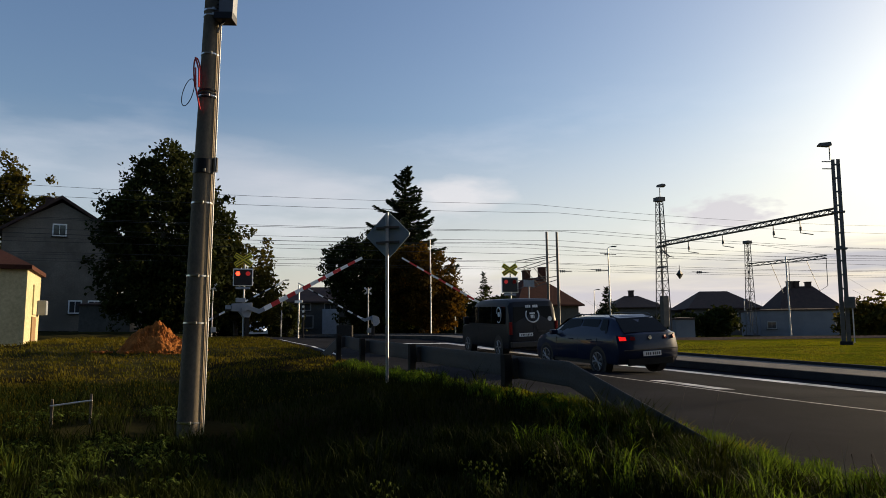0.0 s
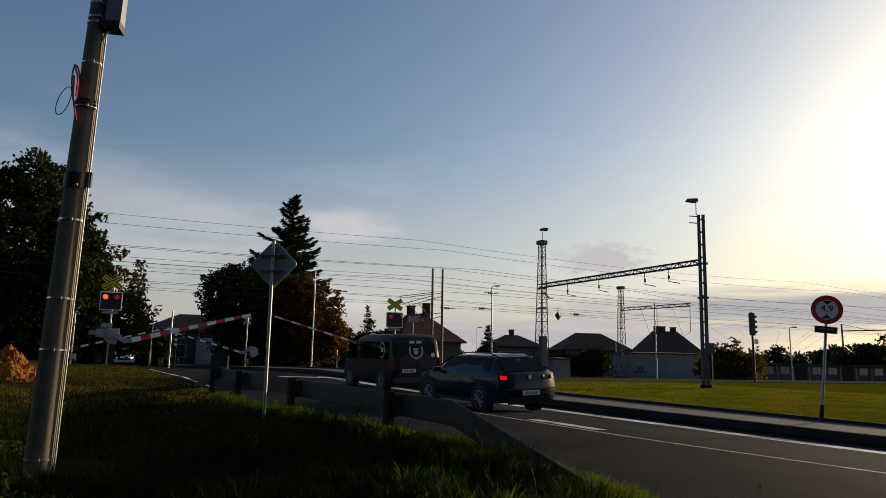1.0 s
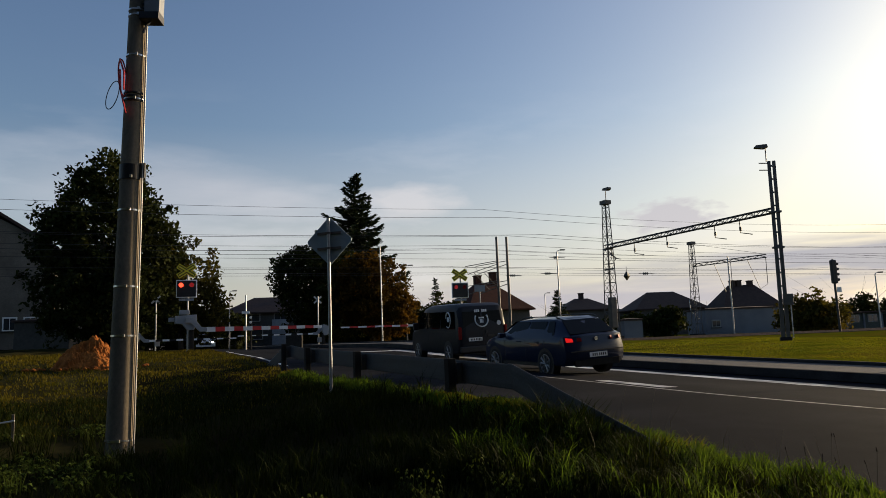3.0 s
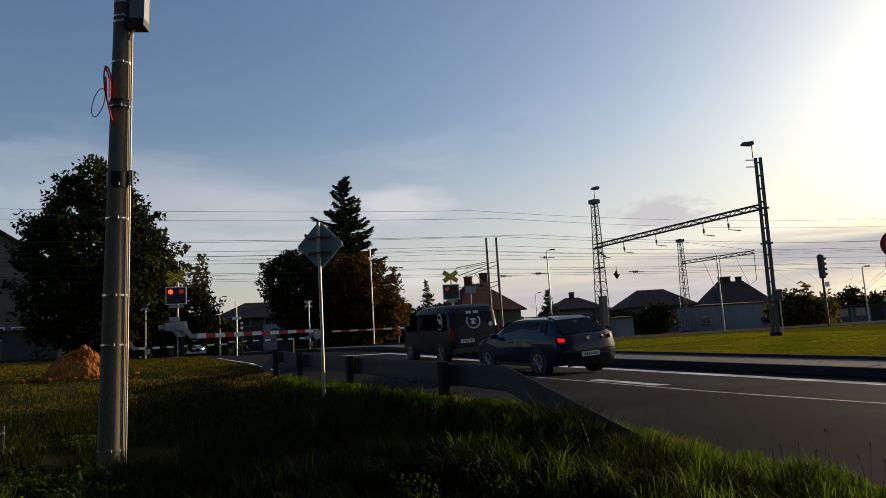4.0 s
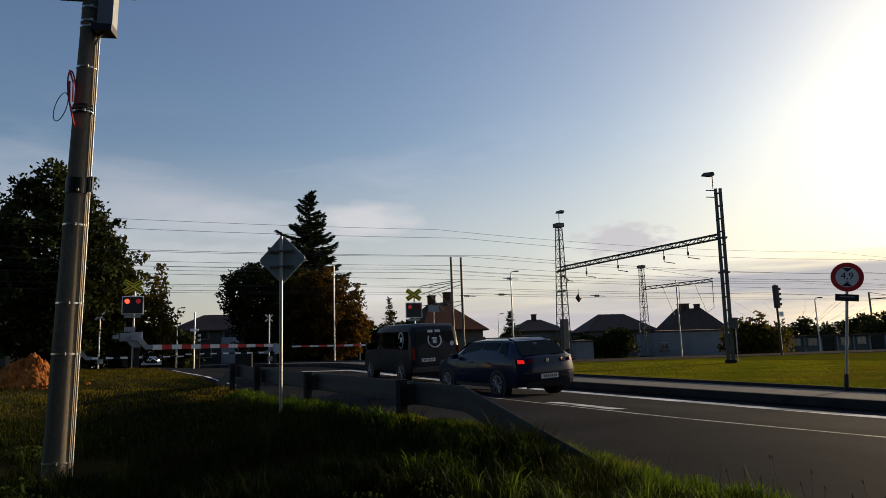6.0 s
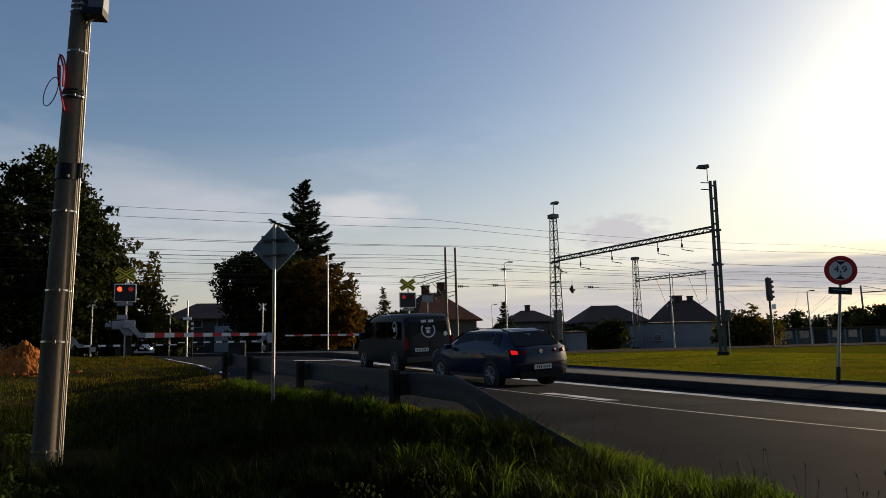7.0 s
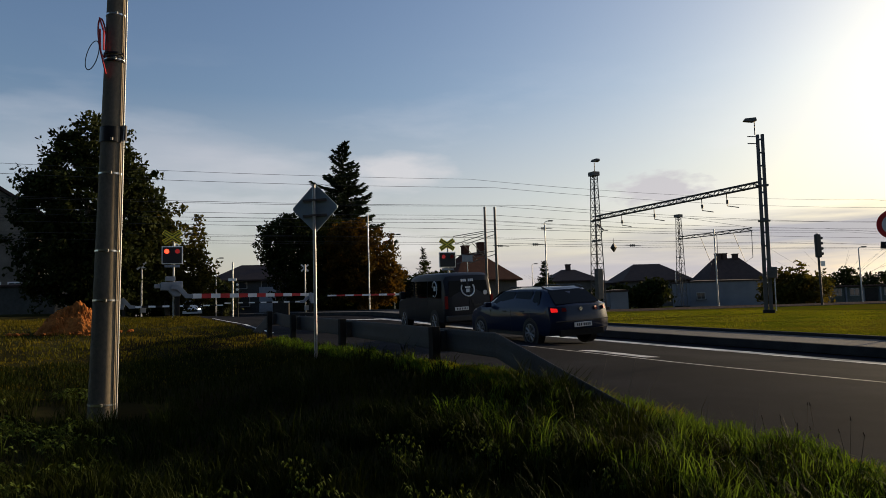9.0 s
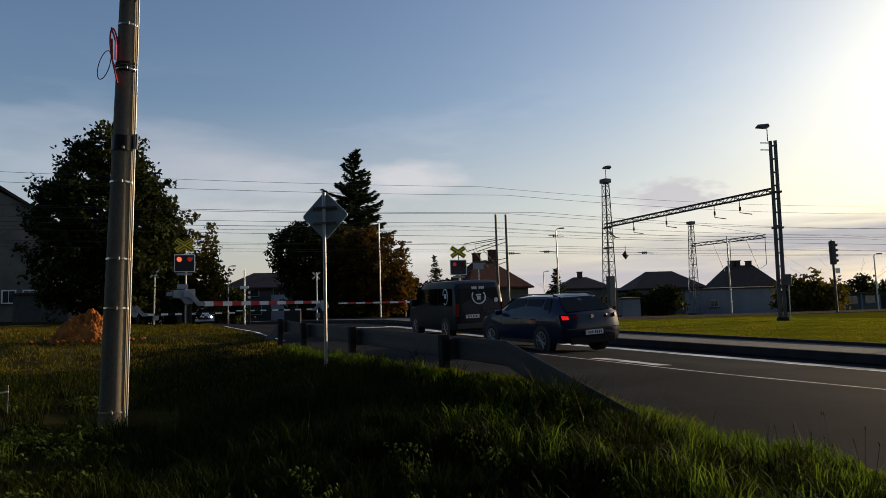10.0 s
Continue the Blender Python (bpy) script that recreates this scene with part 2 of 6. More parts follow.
M_FRAME = mat("shaded_window_frame", (0.2, 0.2, 0.19), 0.7, color2=(0.28, 0.28, 0.27), scale=3.0)
M_PLASTER = mat("kiosk_plaster", (0.46, 0.41, 0.24), 0.9, spec=0.1, color2=(0.55, 0.49, 0.3), scale=0.8, fine=10.0, bump=0.3)
M_ROOF = mat("roof_tile", (0.035, 0.024, 0.022), 0.85, spec=0.2, color2=(0.06, 0.04, 0.035), scale=1.5, fine=10.0)
M_ROOFRED = mat("red_roof", (0.055, 0.023, 0.016), 0.9, spec=0.1, color2=(0.08, 0.034, 0.023), scale=1.5, fine=10.0)
M_DOOR = mat("wood_door", (0.2, 0.12, 0.05), 0.6, color2=(0.28, 0.17, 0.08), scale=3.0, stretch=(1, 1, 0.2))
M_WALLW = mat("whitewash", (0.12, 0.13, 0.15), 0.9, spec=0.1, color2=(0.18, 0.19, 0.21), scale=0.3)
M_WIRE = mat("wire", (0.03, 0.03, 0.03), 0.7, 0.2)
M_PANE = mat("window_pane", (0.03, 0.035, 0.04), 0.08, spec=0.8)
M_REDCABLE = mat("red_cable", (0.6, 0.03, 0.03), 0.5)
M_RIM = mat("alloy_rim", (0.2, 0.2, 0.21), 0.35, 0.8)
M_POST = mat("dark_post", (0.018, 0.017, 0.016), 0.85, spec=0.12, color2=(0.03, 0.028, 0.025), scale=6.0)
M_WEED = leaf_mat("broad_weed_leaf", (0.034, 0.058, 0.01), (0.065, 0.09, 0.018), 0.32)
# meadow and bank blades: sunlight is put into a brighter, yellower colour
M_MEADOW = leaf_mat("sunlit_meadow_blade", (0.042, 0.045, 0.005), (0.085, 0.068, 0.01), 0.3)
M_BANK = leaf_mat("sunlit_bank_blade", (0.024, 0.056, 0.006), (0.052, 0.086, 0.012), 0.45)
M_GREENWALL = mat("green_grey_sheet", (0.05, 0.06, 0.052), 0.85, spec=0.15, color2=(0.085, 0.095, 0.085), scale=0.5, fine=6.0)
M_STRAW = mat("dry_stalk", (0.1, 0.1, 0.05), 0.8, color2=(0.16, 0.15, 0.08), scale=3.0)
M_CHROME = mat("chrome", (0.6, 0.61, 0.62), 0.18, 1.0)
M_BALLAST = mat("ballast", (0.05, 0.042, 0.036), 0.95, spec=0.1, color2=(0.09, 0.077, 0.066), scale=6.0, fine=30.0, bump=1.0, bscale=30.0)
M_RAIL = mat("rail_steel", (0.2, 0.12, 0.08), 0.6, 0.6, color2=(0.3, 0.2, 0.15), scale=4.0)


# ---- mesh helpers ----
def R3(rx=0, ry=0, rz=0):
    return pose(0, 0, 0, rx, ry, rz)


def box(bm, size, at=(0, 0, 0), rot=None):
    m = Matrix.Translation(at) @ (rot or Matrix()) @ Matrix.Diagonal((*size, 1))
    return bmesh.ops.create_cube(bm, size=1.0, matrix=m)["verts"]


def rod(bm, a, b, r, r2=None, seg=8):
    a, b = Vector(a), Vector(b)
    d = b - a
    if d.length < 1e-6:
        return
    m = Matrix.Translation((a + b) / 2) @ d.to_track_quat("Z", "Y").to_matrix().to_4x4()
    bmesh.ops.create_cone(bm, cap_ends=True, segments=seg, radius1=r, radius2=r if r2 is None else r2, depth=d.length, matrix=m)


def tube(bm, pts, r, seg=6):
    """One connected tube through the points."""
    pts = [Vector(p) for p in pts]
    rings, side = [], None
    for i, p in enumerate(pts):
        d = (pts[min(i + 1, len(pts) - 1)] - pts[max(i - 1, 0)]).normalized()
        if side is None:
            side = d.orthogonal().normalized()
        side = (side - d * side.dot(d)).normalized()
        up = d.cross(side)
        rings.append([bm.verts.new(p + (side * math.cos(6.28319 * k / seg) + up * math.sin(6.28319 * k / seg)) * r) for k in range(seg)])
    for a, b in zip(rings, rings[1:]):
        for k in range(seg):
            j = (k + 1) % seg
            bm.faces.new((a[k], a[j], b[j], b[k]))
    bm.faces.new(rings[0][::-1])
    bm.faces.new(rings[-1])


def prism(bm, outline, y0, y1, m=None):
    """An outline in the xz plane, drawn out along y."""
    m = m or Matrix()
    f = [bm.verts.new(m @ Vector((x, y0, z))) for x, z in outline]
    g = [bm.verts.new(m @ Vector((x, y1, z))) for x, z in outline]
    bm.faces.new(f)
    bm.faces.new(g[::-1])
    for i in range(len(f)):
        j = (i + 1) % len(f)
        bm.faces.new((f[i], g[i], g[j], f[j]))


def mesh_of(name, bm, material, bevel=0.0, smooth=False):
    bmesh.ops.recalc_face_normals(bm, faces=bm.faces)
    if bevel:
        es = [e for e in bm.edges if len(e.link_faces) == 2 and e.calc_face_angle(0) > 0.5]
        bmesh.ops.bevel(bm, geom=es, offset=bevel, segments=2, affect="EDGES", profile=0.6)
    me = bpy.data.meshes.new(name)
    bm.to_mesh(me)
    bm.free()
    me.materials.append(material)
    if smooth:
        for p in me.polygons:
            p.use_smooth = True
        me.set_sharp_from_angle(angle=radians(35))
    return me


def part(name, bm, material, parent, label="", bevel=0.0, smooth=False):
    ob = new(name, mesh_of(name, bm, material, bevel, smooth))
    ob.parent = parent
    if label:
        ob["label"] = label
    return ob


def thing(name, m, label, category, group=""):
    ob = new(name)
    ob.empty_display_size = 0.2
    ob.matrix_basis = m
    return tagged(ob, label, category, group)


def solid(name, bm, material, label, category="", kind="", group="", bevel=0.0, smooth=False):
    return tagged(new(name, mesh_of(name, bm, material, bevel, smooth)), label, category, group, kind)


def raw(name, verts, faces, material, smooth=False):
    me = bpy.data.meshes.new(name)
    me.from_pydata(verts, [], faces)
    me.materials.append(material)
    if smooth:
        for p in me.polygons:
            p.use_smooth = True
    return new(name, me)


# ---- the lie of the land: s runs along the road to the crossing, n to its right ----
HEAD = radians(22.5)
HX, HY = -math.sin(HEAD), math.cos(HEAD)
NX, NY = math.cos(HEAD), math.sin(HEAD)
R_S, R_Z = [-60, 0, 8, 15.3, 24.9, 28, 37, 50, 100, 400], [-0.2, 0.15, 0.37, 0.61, 0.93, 1.06, 1.42, 1.55, 1.9, 2.6]
L_S, L_Z = [-60, 0, 5, 10, 23.7, 28, 40, 68, 200, 500], [-0.3, 0.0, 0.06, 0.22, 1.12, 1.42, 1.65, 2.4, 2.9, 3.2]
EDGE_L, EDGE_R, KERB, WALK_R = 5.3, 14.5, 14.8, 16.5


def sn(x, y):
    return HX * x + HY * y, NX * x + NY * y


def xy(s, n):
    return HX * s + NX * n, HY * s + NY * n


def road_z(s, n):
    tilt = np.interp(s, [0, 20, 30], [-0.045, -0.045, -0.01])
    return np.interp(s, R_S, R_Z) + tilt * (np.clip(n, 9, 14) - 10.9) + np.interp(s, [18, 26], [-0.02, 0.06]) * np.clip(9 - n, 0, 4)


def walk_z(s, n):
    return road_z(s, 14.0) + 0.21 + 0.02 * (n - KERB)


V_S, V_Z = [-40, 0, 4, 5.5, 6.8, 8.6, 12.7, 16, 19, 25, 37, 50, 400], [-0.1, 0.15, 0.26, 0.38, 0.52, 0.64, 0.7, 0.77, 0.88, 1.2, 1.6, 1.7, 2.6]


def land_z(x, y):
    s, n = sn(x, y)
    left = np.interp(s, L_S, L_Z) - 0.03 * np.clip(-n - 3, 0, 10) * (s < 40)
    road = road_z(s, n)
    far = np.interp(s, [-40, 0, 14, 30, 40, 400], [0.1, 0.35, 0.6, 0.95, 1.2, 2.4])
    k = np.clip((n - 1.2) / 2.4, 0, 1)
    k = k * k * (3 - 2 * k)
    e = np.clip((n - 4.9) / 0.5, 0, 1)
    a = left * (1 - k) + (np.interp(s, V_S, V_Z) * (1 - e) + road * e) * k
    j = np.clip((n - WALK_R) / 4.0, 0, 1)
    b = walk_z(s, WALK_R) * (1 - j) + far * j
    z = np.where(n < 9, a, b)
    under = (n > EDGE_L + 0.2) & (n < WALK_R - 0.1)
    return np.where(under, np.minimum(road, walk_z(s, n)) - 0.12, z)


def lz(x, y):
    return float(land_z(np.float64(x), np.float64(y)))


def spread(lo, hi, dense_lo, dense_hi, step, grow=1.16):
    v = list(np.arange(dense_lo, dense_hi + step / 2, step))
    d, p = step, dense_hi
    while p < hi:
        d *= grow
        p += d
        v.append(p)
    d, p = step, dense_lo
    while p > lo:
        d *= grow
        p -= d
        v.insert(0, p)
    return np.array(v)


def grid_sheet(name, us, vs, place, material, label):
    U, V = np.meshgrid(us, vs)
    X, Y, Z = place(U, V)
    w = len(us)
    verts = np.stack([X.ravel(), Y.ravel(), Z.ravel()], 1).tolist()
    faces = [(j * w + i, j * w + i + 1, (j + 1) * w + i + 1, (j + 1) * w + i) for j in range(len(vs) - 1) for i in range(w - 1)]
    ob = raw(name, verts, faces, material, smooth=True)
    return tagged(ob, label, kind="structure")


def land_place(S, N):
    X, Y = xy(S, N)
    Z = land_z(X, Y)
    bumpy = 0.04 * np.sin(X * 1.7 + 2 * np.sin(Y * 0.9)) * np.cos(Y * 1.3) + 0.025 * np.sin(X * 4.1 + Y * 2.7)
    bed = (N > WALK_R + 0.6) & (N < 117) & (S > -28) & (S < 72)
    return X, Y, Z + bumpy * (N < 4.6) - 0.15 * bed


grid_sheet("ground", spread(-60, 1900, -12, 48, 0.5), spread(-1500, 1500, -16, 40, 0.45), land_place, M_SOIL, "uneven soil and rough grass verge, shade put into its colour")
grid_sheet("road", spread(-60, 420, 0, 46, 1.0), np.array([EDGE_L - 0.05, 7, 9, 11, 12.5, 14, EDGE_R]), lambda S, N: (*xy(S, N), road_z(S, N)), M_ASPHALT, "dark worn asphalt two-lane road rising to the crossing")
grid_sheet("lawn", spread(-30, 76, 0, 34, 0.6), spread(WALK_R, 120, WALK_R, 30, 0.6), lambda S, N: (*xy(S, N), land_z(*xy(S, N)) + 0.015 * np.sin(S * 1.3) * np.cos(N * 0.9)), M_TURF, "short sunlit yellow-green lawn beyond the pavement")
grid_sheet("road_gutter", spread(-60, 420, 0, 46, 1.0), np.array([EDGE_R, KERB]), lambda S, N: (*xy(S, N), road_z(S, N) - 0.01 * (N - EDGE_R)), M_ASPHALT, "dark asphalt gutter strip beside the kerb")


def strip(name, s0, s1, n0, n1, material, label, lift=0.004, step=0.5, zf=road_z):
    ss = np.arange(s0, s1 + step, step)
    return grid_sheet(name, ss, np.array([n0, n1]), lambda S, N: (*xy(S, N), zf(S, N) + lift), material, label)


def profile(name, s_list, section, zf, material, label, kind="structure"):
    """A cross-section of (n, dz) points drawn along the road."""
    k = len(section)
    verts, faces = [], []
    for s in s_list:
        for n, dz in section:
            x, y = xy(s, n)
            verts.append((x, y, float(zf(s, n)) + dz))
    for i in range(len(s_list) - 1):
        for j in range(k - 1):
            faces.append((i * k + j, (i + 1) * k + j, (i + 1) * k + j + 1, i * k + j + 1))
    return tagged(raw(name, verts, faces, material), label, kind=kind)


SL = list(spread(-60, 400, 0, 46, 1.0))
profile("kerb", SL, [(KERB, -0.2), (KERB, -0.015), (KERB + 0.02, 0.0), (KERB + 0.15, 0.0), (KERB + 0.15, -0.2)], lambda s, n: walk_z(s, KERB), M_KERB, "grey concrete kerb along the pavement")
profile("pavement", SL, [(KERB + 0.152, -0.003), (WALK_R, 0.0), (WALK_R, -0.2)], walk_z, M_PAVE, "pale asphalt pavement beside the road")
profile("lawn_edging", SL, [(WALK_R, -0.05), (WALK_R, 0.07), (WALK_R + 0.01, 0.08), (WALK_R + 0.08, 0.08), (WALK_R + 0.08, -0.1)], walk_z, M_KERB, "low concrete edging between pavement and lawn, shade in its colour")
# the worn line is widened so its white also paints the sun's glint
strip("edge_line", -20, 33, 13.3, 13.98, M_LINE, "worn white edge line, widened to hold the sun's glint")
grid_sheet("centre_line", np.arange(-20, 33.5, 0.5), np.array([9.36, 9.48]), lambda S, N: (*xy(S, N + np.interp(S, [0, 9], [0.7, 0])), road_z(S, N + np.interp(S, [0, 9], [0.7, 0])) + 0.004), M_LINE_FAINT, "thin white centre line on the road")
strip("lane_dash", 10.2, 11.8, 9.7, 10.1, M_LINE, "worn white dash beside the centre line", step=0.4)
strip("left_edge_line", 22, 33, 5.5, 5.65, M_LINE, "white edge line before the crossing")
strip("stop_line", 32.0, 32.4, 9.2, 13.6, M_LINE, "white stop line before the crossing", step=0.2)


# ---- railway ----
TRK = radians(18.0)
TX, TY = math.cos(TRK), math.sin(TRK)


def rail_xy(u, v):
    """u along the tracks from the crossing, v away from the camera across them."""
    return -3.0 + TX * u - TY * v, 43.0 + TY * u + TX * v


# ---- concrete pole ----
def make_pole():
    t = thing("concrete_pole", pose(-3.36, 9.5, 0.15, 0, 1.3, 0), "round concrete pole with steel bands and a grey cabinet, in grass", "utility pole")
    bm = bmesh.new()
    rod(bm, (0, 0, -0.3), (0, 0, 9.0), 0.172, 0.09, 40)
    part("shaft", bm, M_CONC, t, smooth=True)

    def rad(z):
        return 0.172 - (z + 0.3) / 9.3 * 0.082

    for z in (0.28, 1.58, 2.21, 3.21, 3.65, 4.72, 5.33, 5.9, 5.98, 6.18):
        bm = bmesh.new()
        r = rad(z)
        rod(bm, (0, 0, z - 0.011), (0, 0, z + 0.011), r + 0.006, seg=40)
        box(bm, (0.03, 0.02, 0.035), (0.05, -r - 0.01, z))
        part("steel_band", bm, M_BAND, t, "bright steel strapping band")
    bm = bmesh.new()
    rod(bm, (0, 0, 3.62), (0, 0, 3.82), rad(4) + 0.014, seg=40)
    box(bm, (0.05, 0.05, 0.2), (rad(4) + 0.03, -0.03, 3.75))
    part("tape_wrap", bm, M_BLACK, t, "black tape wrap")
    for k, z in enumerate((4.7, 4.75, 4.8)):
        bm = bmesh.new()
        rod(bm, (0, 0, z - 0.012), (0, 0, z + 0.012), rad(z) + 0.012, seg=32)
        part("cable_tie", bm, M_BLACK, t)
    bm = bmesh.new()
    tube(bm, [(rad(z) + 0.025, -0.05, z) for z in (-0.1, 1.5, 3, 4.5, 5.8)], 0.0115, 10)
    part("conduit", bm, M_STEEL, t, "bright metal cable conduit")
    bm = bmesh.new()
    tube(bm, [(rad(z) + 0.008, -0.07, z) for z in (-0.1, 2, 4, 5.8)], 0.006, 8)
    part("cable", bm, M_BLACK, t, "black cable beside the conduit")
    for k, (cx, cz, a, b, tilt, mtl, rr) in enumerate(((-0.13, 5.0, 0.05, 0.26, -7, M_REDCABLE, 0.011), (-0.25, 4.76, 0.07, 0.2, 14, M_DKSTEEL, 0.006))):
        bm = bmesh.new()
        pts = []
        for i in range(25):
            w = i / 24 * 2 * math.pi
            q = R3(0, tilt, 0) @ Vector((a * math.cos(w), 0, b * math.sin(w)))
            pts.append((cx + q.x, -0.1, cz + q.z))
        tube(bm, pts, rr)
        if k == 0:
            tube(bm, [(-0.15, -0.14, 5.1), (-0.12, -0.17, 4.8), (-0.03, -0.2, 4.48)], 0.013)
            tube(bm, [(-0.16, -0.14, 5.25), (-0.08, -0.19, 5.05), (-0.07, -0.2, 4.8)], 0.013)
        part("cable_loop", bm, mtl, t, "loose coil of red cable" if k == 0 else "thin loose wire loop")
    cab = bmesh.new()
    box(cab, (0.2, 0.2, 0.6), (0.24, -0.08, 6.2))
    cab = part("cabinet", cab, M_GREY, t, "pale grey metal cabinet", bevel=0.008)
    bm = bmesh.new()
    box(bm, (0.26, 0.24, 0.1), (0.21, -0.08, 5.85))
    part("base_tray", bm, M_BLACK, cab, bevel=0.006)
    for z in (5.98, 6.04, 6.1):
        bm = bmesh.new()
        rod(bm, (0.1, -0.12, z), (0.17, -0.12, z), 0.012)
        part("bracket_rod", bm, M_BLACK, cab)
    bm = bmesh.new()
    tube(bm, [(0.2, -0.1, 5.8), (0.16, -0.13, 5.72), (0.13, -0.14, 5.62)], 0.016)
    part("cable_gland", bm, M_BLACK, cab)
    bm = bmesh.new()
    rod(bm, (0.5, -0.1, 6.42), (0.6, -0.2, 6.3), 0.045, 0.055, 12)
    rod(bm, (0.3, -0.08, 6.48), (0.52, -0.1, 6.42), 0.02)
    part("camera_head", bm, M_PLASTER, t, "cream camera housing on a bracket", smooth=True)
    bm = bmesh.new()
    rod(bm, (-0.1, -0.1, 6.35), (-0.26, -0.1, 6.35), 0.035, seg=12)
    box(bm, (0.3, 0.12, 0.3), (-0.26, -0.04, 6.45))
    part("bracket_plate", bm, M_GREY, t, "grey bracket plate")
    return t


make_pole()

# two stakes and a bar in the grass beside the pole
t = thing("stake_barrier", pose(-5.35, 10.3, lz(-5.35, 10.3), 0, 0, 20), "low pale frame of two stakes and a bar in grass", "marker stakes")
for dx, h in ((-0.25, 0.36), (0.25, 0.42)):
    bm = bmesh.new()
    box(bm, (0.035, 0.025, h + 0.2), (dx, 0, h / 2 - 0.1))
    part("stake", bm, M_WOODPOST, t)
bm = bmesh.new()
rod(bm, (-0.27, -0.02, 0.27), (0.27, -0.02, 0.33), 0.012)
part("crossbar", bm, M_WHITE, t)


# ---- priority road sign, seen from behind ----
def make_priority_sign():
    z0 = lz(-1.02, 12.95)
    t = thing("road_sign", pose(-1.02, 12.95, z0, 0, 0, -18), "diamond road sign from behind, bare metal, on a thin steel post", "road sign")
    bm = bmesh.new()
    rod(bm, (0, 0, -0.3), (0, 0, 3.83 - z0), 0.029, seg=16)
    part("post", bm, M_STEEL, t, smooth=True)
    bm = bmesh.new()
    c = 3.41 - z0
    h = 0.45
    prism(bm, [(0.025, c + h - 0.02), (-0.025, c + h - 0.02), (-h + 0.02, c + 0.025), (-h + 0.02, c - 0.025), (-0.025, c - h + 0.02), (0.025, c - h + 0.02), (h - 0.02, c - 0.025), (h - 0.02, c + 0.025)], 0.045, 0.06)
    part("plate", bm, M_SIGNBACK, t, "bare aluminium diamond plate, sky reflection put into its colour")
    for z in (c + 0.14, c - 0.14):
        bm = bmesh.new()
        box(bm, (0.46, 0.03, 0.045), (0, 0.03, z))
        box(bm, (0.09, 0.09, 0.03), (0, 0.0, z))
        part("bracket", bm, M_DKSTEEL, t)


make_priority_sign()


# ---- guard rail ----
def make_guard_rail():
    t = thing("guard_rail", Matrix(), "grey galvanised steel guard rail with its end sunk in grass", "guard rail")
    n0 = 4.85
    prof = [(0.0, 0.0), (0.02, -0.015), (0.03, -0.07), (0.022, -0.14), (0.022, -0.18), (0.03, -0.25), (0.02, -0.305), (0.0, -0.32)]
    ss = list(np.linspace(4.6, 7.8, 12)) + [8.2] + list(np.linspace(9.0, 19.0, 11)) + [20.0, 21.0, 22.0]
    verts, faces, k = [], [], len(prof)
    for s in ss:
        drop = np.interp(s, [4.6, 7.8, 19.6, 22.0], [0.68, 0.0, 0.0, 0.75])
        for side in (0.0, 0.006):
            for dn, dz in prof:
                n = n0 + (0.5 - dn) * 0.25 + side - float(np.interp(s, [4.6, 7.8], [0.25, 0.0]))
                x, y = xy(s, n)
                verts.append((x, y, float(road_z(s, 5.3)) + 0.8 - drop + dz))
    w = 2 * k
    for i in range(len(ss) - 1):
        for j in range(k - 1):
            a, b = i * w + j, (i + 1) * w + j
            faces += [(a, b, b + 1, a + 1), (a + k, a + k + 1, b + k + 1, b + k)]
        for j in (0, k - 1):
            a, b = i * w + j, (i + 1) * w + j
            faces.append((a, a + k, b + k, b))
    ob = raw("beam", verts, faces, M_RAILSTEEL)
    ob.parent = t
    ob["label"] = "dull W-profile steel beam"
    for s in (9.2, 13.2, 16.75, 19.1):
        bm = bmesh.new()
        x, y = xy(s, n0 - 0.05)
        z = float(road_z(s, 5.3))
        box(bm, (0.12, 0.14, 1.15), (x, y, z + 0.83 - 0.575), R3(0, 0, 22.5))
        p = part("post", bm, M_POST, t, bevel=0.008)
        bm = bmesh.new()
        x, y = xy(s, n0 + 0.09)
        box(bm, (0.1, 0.1, 0.3), (x, y, z + 0.62), R3(0, 0, 22.5))
        part("spacer", bm, M_DKSTEEL, p)


make_guard_rail()


# ---- vehicles ----
def hull(bm, stations, ys):
    """A body from side outlines: at each share of the half-width a closed outline in x (ahead) and z."""
    rings = []
    for y, pts in zip(ys, stations):
        rings.append([bm.verts.new((x, y, z)) for x, z in pts])
    for a, b in zip(rings, rings[1:]):
        for i in range(len(a)):
            j = (i + 1) % len(a)
            bm.faces.new((a[i], a[j], b[j], b[i]))
    bm.faces.new(rings[0][::-1])
    bm.faces.new(rings[-1])


